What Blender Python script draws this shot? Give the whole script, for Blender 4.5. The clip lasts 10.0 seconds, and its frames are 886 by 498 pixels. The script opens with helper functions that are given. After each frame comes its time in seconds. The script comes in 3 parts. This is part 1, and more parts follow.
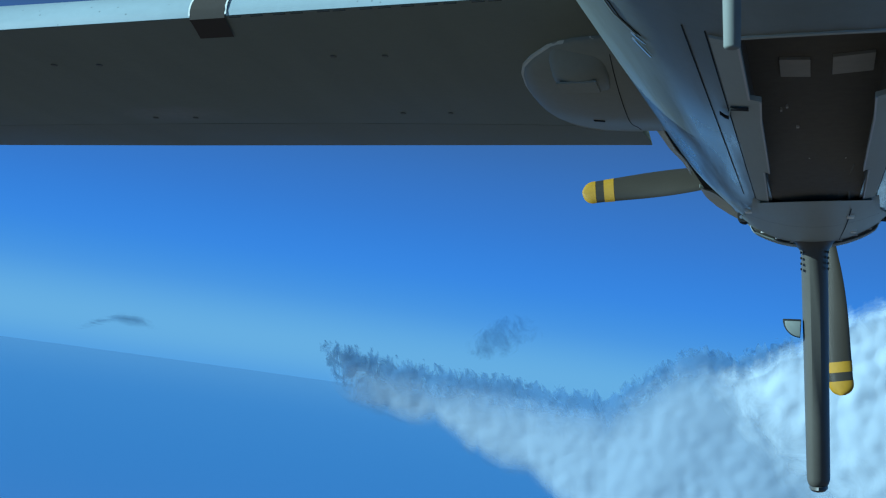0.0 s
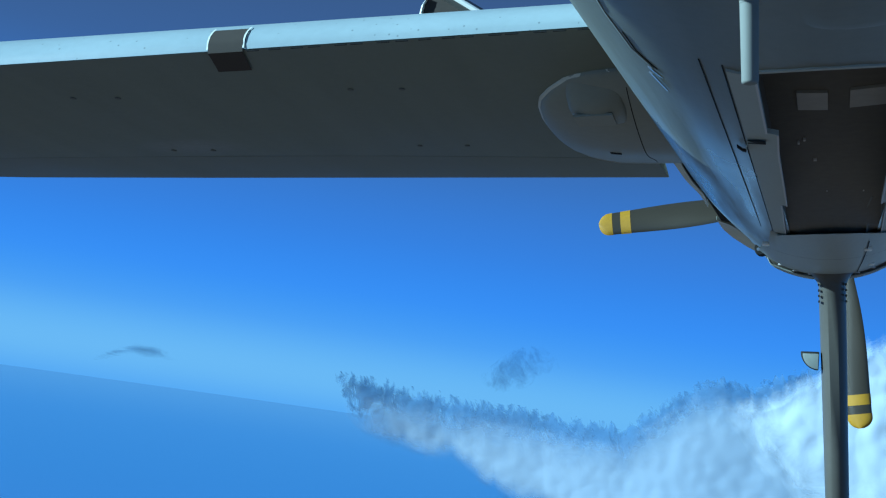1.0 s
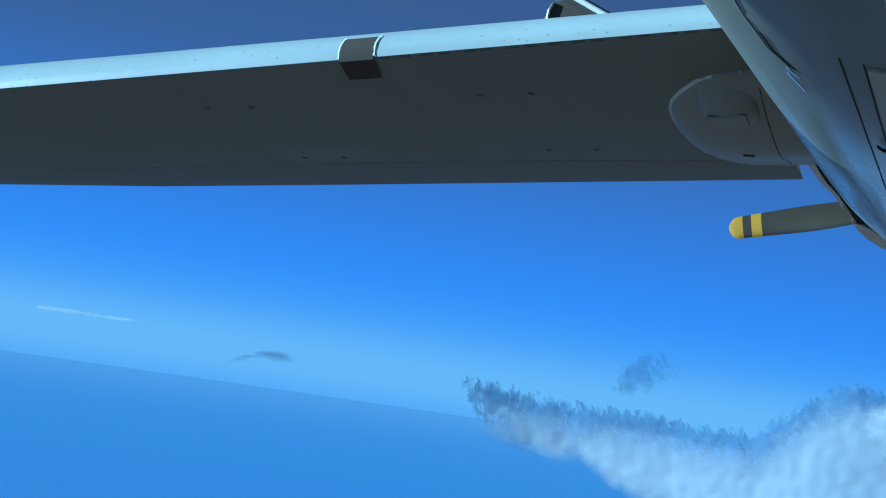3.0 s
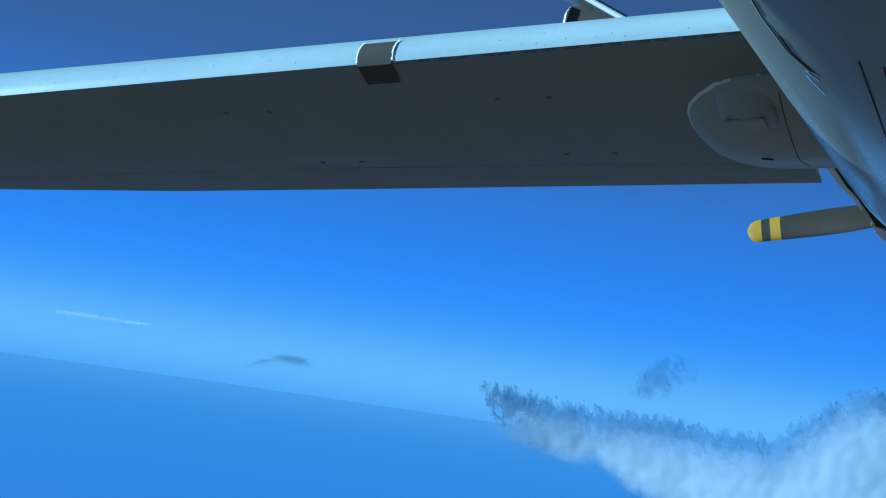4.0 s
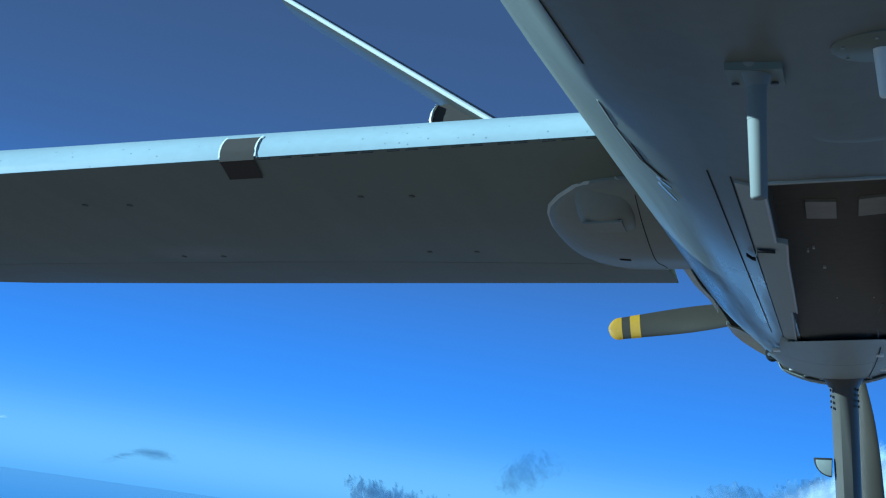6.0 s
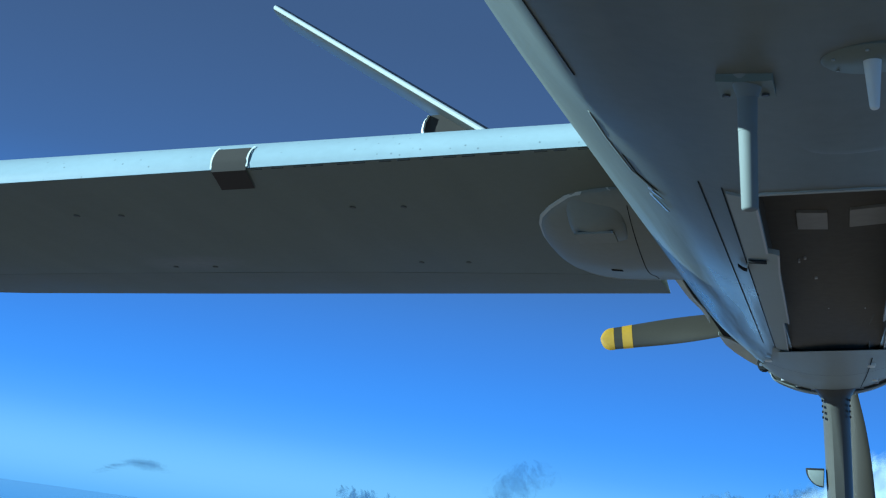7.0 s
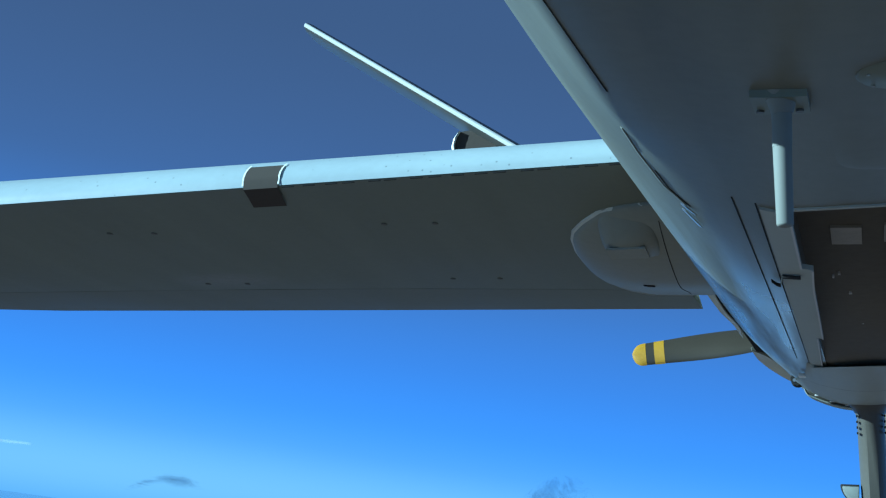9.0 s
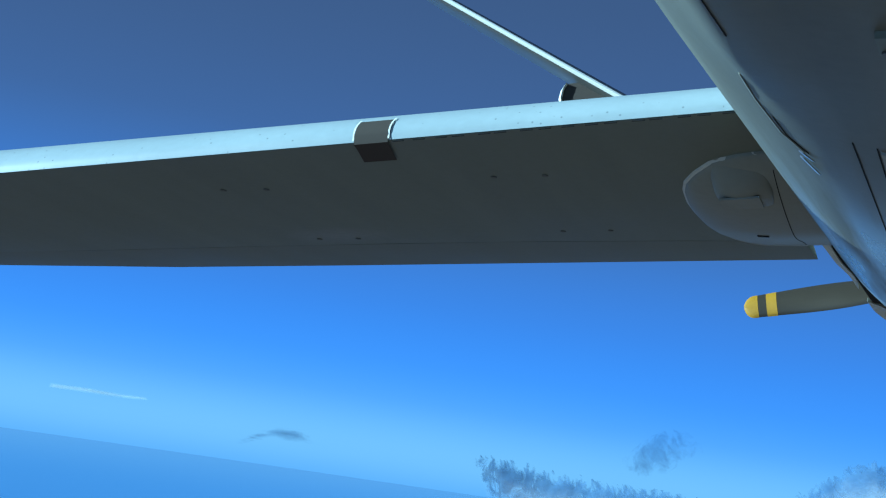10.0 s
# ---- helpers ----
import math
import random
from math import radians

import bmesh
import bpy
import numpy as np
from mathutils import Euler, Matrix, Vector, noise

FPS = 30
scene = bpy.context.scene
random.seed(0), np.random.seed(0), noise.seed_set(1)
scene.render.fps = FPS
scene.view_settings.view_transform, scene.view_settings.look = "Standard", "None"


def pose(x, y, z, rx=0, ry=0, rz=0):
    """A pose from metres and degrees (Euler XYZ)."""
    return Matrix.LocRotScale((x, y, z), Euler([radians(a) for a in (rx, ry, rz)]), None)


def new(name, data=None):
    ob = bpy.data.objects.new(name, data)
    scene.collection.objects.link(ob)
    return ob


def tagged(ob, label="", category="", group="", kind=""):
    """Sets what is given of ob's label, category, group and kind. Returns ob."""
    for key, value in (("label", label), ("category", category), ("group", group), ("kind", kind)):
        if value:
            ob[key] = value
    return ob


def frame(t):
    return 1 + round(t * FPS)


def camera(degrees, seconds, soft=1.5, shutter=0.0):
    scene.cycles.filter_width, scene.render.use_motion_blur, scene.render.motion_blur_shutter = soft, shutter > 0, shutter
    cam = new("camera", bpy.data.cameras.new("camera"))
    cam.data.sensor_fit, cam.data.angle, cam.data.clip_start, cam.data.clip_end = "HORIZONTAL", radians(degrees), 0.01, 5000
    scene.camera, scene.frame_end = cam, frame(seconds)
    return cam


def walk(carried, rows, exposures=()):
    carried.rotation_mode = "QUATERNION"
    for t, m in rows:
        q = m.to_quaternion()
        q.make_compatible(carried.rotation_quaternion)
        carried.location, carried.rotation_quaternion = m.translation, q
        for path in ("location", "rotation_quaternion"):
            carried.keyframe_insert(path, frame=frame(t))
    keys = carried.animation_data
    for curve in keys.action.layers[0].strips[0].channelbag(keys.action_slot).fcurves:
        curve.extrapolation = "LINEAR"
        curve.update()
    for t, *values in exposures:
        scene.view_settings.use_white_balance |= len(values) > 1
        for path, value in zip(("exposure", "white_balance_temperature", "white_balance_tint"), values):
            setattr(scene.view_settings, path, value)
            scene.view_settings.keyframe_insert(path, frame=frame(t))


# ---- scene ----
# The aircraft frame: the camera hangs in a turret under the belly, near its origin, y runs aft along the fuselage, z up.
UP = Vector((0.134, 0.048, 0.990)).normalized()          # the true vertical, seen in the banked aircraft's frame
ALTITUDE = 125.0
BANKED = Matrix.Translation((0, 0, ALTITUDE)) @ UP.rotation_difference(Vector((0, 0, 1))).to_matrix().to_4x4()

cam = camera(35.0, 10.0, soft=1.2)
TURNS = [
    (0.0, 93.83, 0.04, 14.69), (0.1, 94.15, 0.02, 14.62), (0.2, 94.28, 0.01, 14.59), (0.3, 94.56, -0.00, 14.57),
    (0.4, 94.67, -0.01, 14.54), (0.5, 94.94, -0.03, 14.56), (0.7, 95.06, -0.03, 14.90), (1.0, 95.10, -0.04, 15.34),
    (1.2, 95.07, -0.07, 15.92), (1.5, 95.14, -0.13, 16.57), (1.7, 95.15, -0.10, 17.20), (2.0, 95.33, -0.06, 18.08),
    (2.2, 95.35, -0.08, 18.69), (2.5, 95.49, -0.11, 19.42), (2.7, 95.37, -0.11, 19.87), (3.8, 95.31, -0.09, 21.13),
    (4.0, 95.46, -0.09, 21.15), (4.1, 95.57, -0.09, 21.15), (4.2, 95.76, -0.07, 21.03), (4.3, 96.39, -0.06, 20.60),
    (4.4, 96.88, -0.06, 20.15), (4.5, 97.90, -0.05, 19.21), (4.6, 98.23, -0.03, 18.67), (4.7, 98.75, -0.02, 17.56),
    (4.8, 98.92, -0.00, 17.05), (4.9, 99.02, 0.02, 16.75), (5.0, 99.06, 0.03, 16.72), (5.5, 99.02, -0.02, 16.21),
    (6.8, 99.71, -0.09, 15.41), (7.0, 99.67, -0.05, 15.40), (7.5, 100.01, 0.00, 15.31), (8.0, 100.63, -0.03, 15.75),
    (8.5, 100.67, 0.01, 16.26), (8.8, 100.47, -0.00, 16.46), (9.0, 100.31, -0.02, 16.65), (9.1, 100.20, 0.05, 16.71),
    (9.2, 99.99, 0.11, 17.00), (9.3, 99.75, 0.17, 17.28), (9.4, 98.99, 0.04, 18.27), (9.5, 98.76, -0.07, 18.92),
    (9.6, 98.42, -0.09, 20.17), (9.7, 98.34, -0.09, 20.53), (9.8, 98.36, -0.10, 20.79), (10.0, 98.47, -0.11, 21.00),
]
# the lens rides in front of the turret's pivot
REACH = 0.185
PIVOT = (0.0481, -0.1757, -0.0322)
EXPOSURE = 0.86
walk(cam, [(t, BANKED @ pose(*PIVOT, rx, ry, rz) @ pose(0, 0, -REACH)) for t, rx, ry, rz in TURNS],
     exposures=[(0.0, EXPOSURE - 0.29, 6850, 9), (0.4, EXPOSURE - 0.13, 6600, 10), (2.5, EXPOSURE - 0.08, 6400, 9), (4.0, EXPOSURE - 0.13, 6000, 10), (4.5, EXPOSURE - 0.03, 6600, 9),
                (5.0, EXPOSURE + 0.01, 6400, 10), (5.5, EXPOSURE + 0.03, 6400, 10), (7.5, EXPOSURE + 0.15, 7000, 10), (8.0, EXPOSURE + 0.15, 6700, 9), (9.0, EXPOSURE + 0.15, 6750, 9), (9.5, EXPOSURE + 0.11, 6900, 10), (10.0, EXPOSURE + 0.09, 6700, 10)])

# ---- light ----
TO_SUN = (BANKED.to_3x3() @ Vector((-0.83, -0.35, 0.42))).normalized()
ELEVATION = math.asin(TO_SUN.z)
world = bpy.data.worlds.new("sky")
scene.world = world
world.use_nodes = True
wt = world.node_tree
wt.nodes.clear()
sky = wt.nodes.new("ShaderNodeTexSky")
sky.sky_type = "NISHITA"
sky.sun_disc = False
sky.sun_elevation = ELEVATION
sky.sun_rotation = math.atan2(TO_SUN.x, TO_SUN.y)
sky.altitude = 5000.0
sky.air_density = 1.0
sky.dust_density = 0.2
sky.ozone_density = 3.0
clear = wt.nodes.new("ShaderNodeBackground")
clear.inputs["Strength"].default_value = 0.055
wt.links.new(sky.outputs[0], clear.inputs["Color"])
# the haze-filled air: its colour by the height above the horizon
where = wt.nodes.new("ShaderNodeTexCoord")
split = wt.nodes.new("ShaderNodeSeparateXYZ")
wt.links.new(where.outputs["Generated"], split.inputs[0])
height = wt.nodes.new("ShaderNodeMapRange")
height.inputs["From Min"].default_value, height.inputs["From Max"].default_value = -0.60, 0.75
wt.links.new(split.outputs["Z"], height.inputs["Value"])
ramp = wt.nodes.new("ShaderNodeValToRGB")
ramp.color_ramp.interpolation = "B_SPLINE"
STOPS = [(-0.55, (0.174, 0.168, 0.138)), (-0.36, (0.164, 0.168, 0.148)), (-0.24, (0.13, 0.21, 0.29)), (-0.18, (0.09, 0.36, 0.88)), (-0.12, (0.040, 0.335, 1.22)), (-0.05, (0.043, 0.36, 1.26)), (-0.025, (0.09, 0.43, 1.12)),
         (-0.008, (0.15, 0.535, 1.19)), (0.012, (0.126, 0.495, 1.16)), (0.032, (0.062, 0.37, 1.11)), (0.06, (0.030, 0.295, 1.02)), (0.10, (0.033, 0.235, 0.84)),
         (0.15, (0.040, 0.188, 0.60)), (0.21, (0.045, 0.125, 0.33)), (0.32, (0.042, 0.10, 0.24)), (0.70, (0.035, 0.08, 0.18))]
while len(ramp.color_ramp.elements) < len(STOPS):
    ramp.color_ramp.elements.new(0.5)
for stop, (z, c) in zip(ramp.color_ramp.elements, STOPS):
    stop.position = (z + 0.60) / 1.35
for stop, (z, c) in zip(ramp.color_ramp.elements, STOPS):
    stop.color = (*c, 1)
wt.links.new(height.outputs[0], ramp.inputs[0])
haze = wt.nodes.new("ShaderNodeBackground")
haze.inputs["Strength"].default_value = 0.55
wt.links.new(ramp.outputs[0], haze.inputs["Color"])
air = wt.nodes.new("ShaderNodeMixShader")
air.inputs[0].default_value = 0.96
wt.links.new(clear.outputs[0], air.inputs[1])
wt.links.new(haze.outputs[0], air.inputs[2])
out = wt.nodes.new("ShaderNodeOutputWorld")
wt.links.new(air.outputs[0], out.inputs["Surface"])

sun_data = bpy.data.lights.new("sun", "SUN")
sun_data.energy = 5.4
sun_data.angle = radians(0.53)
sun_data.color = (0.52, 0.84, 1.04)
sun = new("sun", sun_data)
sun.matrix_world = Matrix.Translation((0, 0, ALTITUDE + 60)) @ TO_SUN.to_track_quat("Z", "Y").to_matrix().to_4x4()


# ---- materials ----
def paint(name, color, rough=0.5, metal=0.0, grain=40.0, vary=0.12, bump=0.02, streak=0.0, specular=0.5, specks=False, stain=None, film=None):
    """A worn surface: large blotches, fine grain, faint relief and, if wanted, grime drawn out along the airflow."""
    m = bpy.data.materials.new(name)
    m.use_nodes = True
    n, l = m.node_tree.nodes, m.node_tree.links
    p = n["Principled BSDF"]
    co = n.new("ShaderNodeTexCoord")
    big = n.new("ShaderNodeTexNoise")
    big.inputs["Scale"].default_value, big.inputs["Detail"].default_value = 1.7, 5.0
    fine = n.new("ShaderNodeTexNoise")
    fine.inputs["Scale"].default_value, fine.inputs["Detail"].default_value = grain, 4.0
    l.new(co.outputs["Object"], big.inputs["Vector"])
    l.new(co.outputs["Object"], fine.inputs["Vector"])
    both = n.new("ShaderNodeMath")
    both.operation = "MULTIPLY_ADD"
    l.new(fine.outputs["Fac"], both.inputs[0])
    both.inputs[1].default_value = 0.45
    l.new(big.outputs["Fac"], both.inputs[2])
    src = both.outputs[0]
    if streak:
        mp = n.new("ShaderNodeMapping")
        mp.inputs["Scale"].default_value = (9.0, 0.5, 9.0)
        l.new(co.outputs["Object"], mp.inputs["Vector"])
        st = n.new("ShaderNodeTexNoise")
        st.inputs["Scale"].default_value, st.inputs["Detail"].default_value = 1.0, 6.0
        l.new(mp.outputs[0], st.inputs["Vector"])
        add = n.new("ShaderNodeMath")
        add.operation = "MULTIPLY_ADD"
        l.new(st.outputs["Fac"], add.inputs[0])
        add.inputs[1].default_value = streak
        l.new(src, add.inputs[2])
        src = add.outputs[0]
    ramp = n.new("ShaderNodeMapRange")
    ramp.inputs["From Min"].default_value, ramp.inputs["From Max"].default_value = 0.35, 1.1 + streak
    ramp.inputs["To Min"].default_value, ramp.inputs["To Max"].default_value = 1.0 - vary, 1.0 + vary
    l.new(src, ramp.inputs["Value"])
    mul = n.new("ShaderNodeVectorMath")
    mul.operation = "SCALE"
    mul.inputs[0].default_value = color
    l.new(ramp.outputs[0], mul.inputs["Scale"])
    colour = mul.outputs[0]
    if specks:
        # chips and splashes of dirt, here and there
        dots = n.new("ShaderNodeTexVoronoi")
        dots.inputs["Scale"].default_value = 36.0
        l.new(co.outputs["Object"], dots.inputs["Vector"])
        spot = n.new("ShaderNodeMapRange")
        spot.inputs["From Min"].default_value, spot.inputs["From Max"].default_value = 0.07, 0.14
        spot.inputs["To Min"].default_value, spot.inputs["To Max"].default_value = 1.0, 0.0
        l.new(dots.outputs["Distance"], spot.inputs["Value"])
        some = n.new("ShaderNodeMath")
        some.operation = "GREATER_THAN"
        some.inputs[1].default_value = 0.44
        l.new(big.outputs["Fac"], some.inputs[0])
        keep = n.new("ShaderNodeMath")
        keep.operation = "MULTIPLY"
        l.new(spot.outputs[0], keep.inputs[0])
        l.new(some.outputs[0], keep.inputs[1])
        half = n.new("ShaderNodeMath")
        half.operation = "MULTIPLY"
        half.inputs[1].default_value = 0.6
        l.new(keep.outputs[0], half.inputs[0])
        mix = n.new("ShaderNodeMix")
        mix.data_type = "RGBA"
        l.new(half.outputs[0], mix.inputs["Factor"])
        l.new(colour, mix.inputs["A"])
        mix.inputs["B"].default_value = (0.10, 0.13, 0.14, 1)
        colour = mix.outputs["Result"]
    if stain:
        # a pale rubbed patch round one spot
        mp2 = n.new("ShaderNodeMapping")
        mp2.vector_type = "TEXTURE"
        mp2.inputs["Location"].default_value = stain[0]
        mp2.inputs["Scale"].default_value = stain[1]
        l.new(co.outputs["Object"], mp2.inputs["Vector"])
        ball = n.new("ShaderNodeTexGradient")
        ball.gradient_type = "SPHERICAL"
        l.new(mp2.outputs[0], ball.inputs[0])
        rub = n.new("ShaderNodeMath")
        rub.operation = "MULTIPLY"
        l.new(ball.outputs["Fac"], rub.inputs[0])
        l.new(fine.outputs["Fac"], rub.inputs[1])
        mix2 = n.new("ShaderNodeMix")
        mix2.data_type = "RGBA"
        l.new(rub.outputs[0], mix2.inputs["Factor"])
        l.new(colour, mix2.inputs["A"])
        mix2.inputs["B"].default_value = (0.27, 0.28, 0.27, 1)
        colour = mix2.outputs["Result"]
    l.new(colour, p.inputs["Base Color"])
    p.inputs["Metallic"].default_value = metal
    rr = n.new("ShaderNodeMapRange")
    rr.inputs["To Min"].default_value, rr.inputs["To Max"].default_value = max(0.05, rough - 0.12), min(1.0, rough + 0.12)
    l.new(big.outputs["Fac"], rr.inputs["Value"])
    p.inputs["Specular IOR Level"].default_value = specular
    if film:
        # a glossy film of oil, drawn out in streaks, from the first station to the second
        pos = n.new("ShaderNodeSeparateXYZ")
        l.new(co.outputs["Object"], pos.inputs[0])
        oil = n.new("ShaderNodeMapRange")
        oil.interpolation_type = "SMOOTHSTEP"
        oil.inputs["From Min"].default_value, oil.inputs["From Max"].default_value = film
        l.new(pos.outputs["Y"], oil.inputs["Value"])
        runs = n.new("ShaderNodeMapRange")
        runs.inputs["From Min"].default_value, runs.inputs["From Max"].default_value = 0.36, 0.62
        l.new(st.outputs["Fac"], runs.inputs["Value"])
        wet = n.new("ShaderNodeMath")
        wet.operation = "MULTIPLY"
        l.new(oil.outputs[0], wet.inputs[0])
        l.new(runs.outputs[0], wet.inputs[1])
        gloss = n.new("ShaderNodeMapRange")
        gloss.inputs["To Min"].default_value, gloss.inputs["To Max"].default_value = specular, 1.0
        l.new(wet.outputs[0], gloss.inputs["Value"])
        l.new(gloss.outputs[0], p.inputs["Specular IOR Level"])
        sleek = n.new("ShaderNodeMapRange")
        sleek.inputs["To Min"].default_value, sleek.inputs["To Max"].default_value = 1.0, 0.5
        l.new(wet.outputs[0], sleek.inputs["Value"])
        both_r = n.new("ShaderNodeMath")
        both_r.operation = "MULTIPLY"
        l.new(rr.outputs[0], both_r.inputs[0])
        l.new(sleek.outputs[0], both_r.inputs[1])
        l.new(both_r.outputs[0], p.inputs["Roughness"])
    else:
        l.new(rr.outputs[0], p.inputs["Roughness"])
    b = n.new("ShaderNodeBump")
    b.inputs["Strength"].default_value, b.inputs["Distance"].default_value = bump, 0.01
    l.new(fine.outputs["Fac"], b.inputs["Height"])
    l.new(b.outputs[0], p.inputs["Normal"])
    return m


GREY = paint("airframe_grey", (0.166, 0.181, 0.154), 0.5, streak=1.6, vary=0.46, specular=0.14, film=(2.2, 3.6))
UNDER = paint("wing_grey", (0.172, 0.204, 0.168), 0.5, streak=0.9, vary=0.21, specular=0.15, stain=((-2.12, 4.44, 0.77), (0.22, 0.13, 0.2)))
# olive grey, darkened to put the aft wing's shading into the colour
SHADED_FLAP = paint("shaded_flap_grey", (0.156, 0.178, 0.138), 0.55, streak=0.5, vary=0.18, specular=0.3)
LIT_BLISTER = paint("lit_blister_grey", (0.285, 0.312, 0.275), 0.6, specular=0.12)
HOLE = paint("hole_grey", (0.135, 0.142, 0.124), 0.8)
FAIR = paint("fairing_grey", (0.245, 0.275, 0.240), 0.5, specular=0.3)
PANEL = paint("panel_grey", (0.350, 0.385, 0.345), 0.6, streak=0.3, specular=0.12)
TAILM = paint("tail_grey", (0.115, 0.122, 0.112), 0.38, streak=0.8, vary=0.22)
COWL = paint("cowl_grey", (0.305, 0.335, 0.295), 0.5, streak=0.9, vary=0.34, specular=0.25)
# the wing nose: sunlight put into a pale colour, specks of dirt on it
SUNLIT_NOSE = paint("sunlit_nose_pale", (0.350, 0.455, 0.470), 0.4, 0.0, vary=0.12, specks=True)
STRAP = paint("brown_tape", (0.062, 0.052, 0.043), 0.85, specular=0.2)
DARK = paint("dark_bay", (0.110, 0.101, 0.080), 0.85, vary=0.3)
PROBEM = paint("probe_grey", (0.235, 0.250, 0.222), 0.7, specular=0.2)
SEAM = paint("seam_black", (0.030, 0.030, 0.029), 0.9, specular=0.08)
STEEL = paint("bright_metal", (0.62, 0.64, 0.66), 0.28, 0.9, vary=0.06)
WHITE = paint("white_plastic", (0.80, 0.82, 0.74), 0.45, vary=0.05)
BLADE = paint("blade_brown", (0.052, 0.042, 0.029), 0.36, 0.15, grain=90.0)
YELLOW = paint("yellow_paint", (0.460, 0.230, 0.013), 0.5, vary=0.2)
FINM = paint("fin_grey", (0.098, 0.090, 0.074), 0.46, streak=0.5, vary=0.2, specular=0.3)
BOX = paint("pale_box", (0.480, 0.480, 0.460), 0.6)
LIP = paint("lip_grey", (0.550, 0.580, 0.520), 0.5, streak=0.5, vary=0.25)
BAYBOX = paint("bay_box", (0.360, 0.360, 0.330), 0.7, vary=0.3)


# ---- building helpers ----
def finish(bm, smooth=True, angle=40.0):
    bmesh.ops.recalc_face_normals(bm, faces=bm.faces[:])
    for f in bm.faces:
        f.smooth = smooth
    for e in bm.edges:
        if len(e.link_faces) == 2 and e.calc_face_angle(0.0) > radians(angle):
            e.smooth = False
    return bm


def part(name, bm, material, parent=None, label="", smooth=True, sharp=40.0):
    me = bpy.data.meshes.new(name)
    finish(bm, smooth, sharp).to_mesh(me)
    bm.free()
    me.materials.append(material)
    ob = new(name, me)
    if parent:
        ob.parent = parent
    if label:
        ob["label"] = label
    return ob


def loft(sections, closed=True, caps=True):
    """Skin a row of outlines that have equally many points."""
    bm = bmesh.new()
    rings = [[bm.verts.new(p) for p in s] for s in sections]
    k = len(rings[0])
    for a, b in zip(rings, rings[1:]):
        for i in range(k if closed else k - 1):
            j = (i + 1) % k
            bm.faces.new((a[i], a[j], b[j], b[i]))
    if caps and closed:
        bm.faces.new(rings[0][::-1])
        bm.faces.new(rings[-1])
    return bm


def box(x0, x1, y0, y1, z0, z1, bevel=0.0):
    bm = bmesh.new()
    bmesh.ops.create_cube(bm, size=1.0, matrix=Matrix.Translation(((x0 + x1) / 2, (y0 + y1) / 2, (z0 + z1) / 2))
                          @ Matrix.Diagonal((x1 - x0, y1 - y0, z1 - z0, 1)))
    if bevel:
        bmesh.ops.bevel(bm, geom=bm.edges[:], offset=bevel, segments=2, affect="EDGES", profile=0.5)
    return bm


def rod(a, b, ra, rb, n=24, cap_round=0.0):
    """A tapered round bar from a to b, its far end domed by cap_round."""
    a, b = Vector(a), Vector(b)
    d = (b - a).normalized()
    u = d.orthogonal().normalized()
    v = d.cross(u)
    stops = [(0.0, ra), (1.0, rb)]
    rings = []
    for f, r in stops:
        rings.append([a.lerp(b, f) + r * (math.cos(t) * u + math.sin(t) * v) for t in [i * math.tau / n for i in range(n)]])
    if cap_round:
        for k in range(1, 5):
            q = k / 5 * math.pi / 2
            rings.append([b + d * cap_round * math.sin(q) + rb * math.cos(q) * (math.cos(t) * u + math.sin(t) * v)
                          for t in [i * math.tau / n for i in range(n)]])
    return loft(rings)


def smoothstep(a, b, x):
    t = min(1.0, max(0.0, (x - a) / (b - a)))
    return t * t * (3 - 2 * t)


# ---- the aircraft ----
aircraft = tagged(new("unmanned_aircraft"), "grey unmanned aircraft with straight wings, a V-tail and a pusher propeller", "aircraft")
aircraft.matrix_world = BANKED
CX, CZ = 0.02, 1.01            # the fuselage's centre line
BAY0, BAY1, BAYW = 2.17, 4.82, 0.136


def radius(y):
    """The fuselage's radius along its length."""
    if y < 0.2:
        return 0.577 * math.sqrt(max(0.0, 1 - ((0.2 - y) / 2.3) ** 2)) ** 0.8
    if y < 5.4:
        return 0.577
    if y < 7.5:
        return 0.577 - 0.055 * smoothstep(5.2, 7.6, y)
    return 0.522 - 0.22 * smoothstep(7.45, 8.1, y)


def section(a, y):
    """The fuselage's radius at an angle from its keel: round, but for a chine along the forward body."""
    a = abs(math.remainder(a, math.tau))
    sharp = 1.0 - smoothstep(1.70, 2.25, y)
    q = 1.0
    if radians(12.5) < a <= radians(30.3):
        q = 1.0 / math.cos(a - radians(12.5))
    elif radians(30.3) < a < radians(48.0):
        q = 1.0 / math.cos(radians(48.0) - a)
    elif a >= radians(48.0):
        q = 1.0 - 0.008 * smoothstep(48.0, 56.0, math.degrees(a))
    return radius(y) * (1.0 + (q - 1.0) * sharp)


def belly(x, y, out_by=0.0):
    """A point on the lower skin."""
    a = math.asin(max(-1.0, min(1.0, (x - CX) / (radius(y) + out_by))))
    for _ in range(8):
        a = math.asin(max(-1.0, min(1.0, (x - CX) / (section(a, y) + out_by))))
    return Vector((x, y, CZ - (section(a, y) + out_by) * math.cos(a)))


def bay_end(y, a):
    """The bay's ends are cut a little bowed: their middle lies further forward."""
    z = CZ - radius(y) * math.cos(a)
    if y == BAY0:
        return z / 0.2050
    if y == BAY1:
        return z / 0.0937
    return y


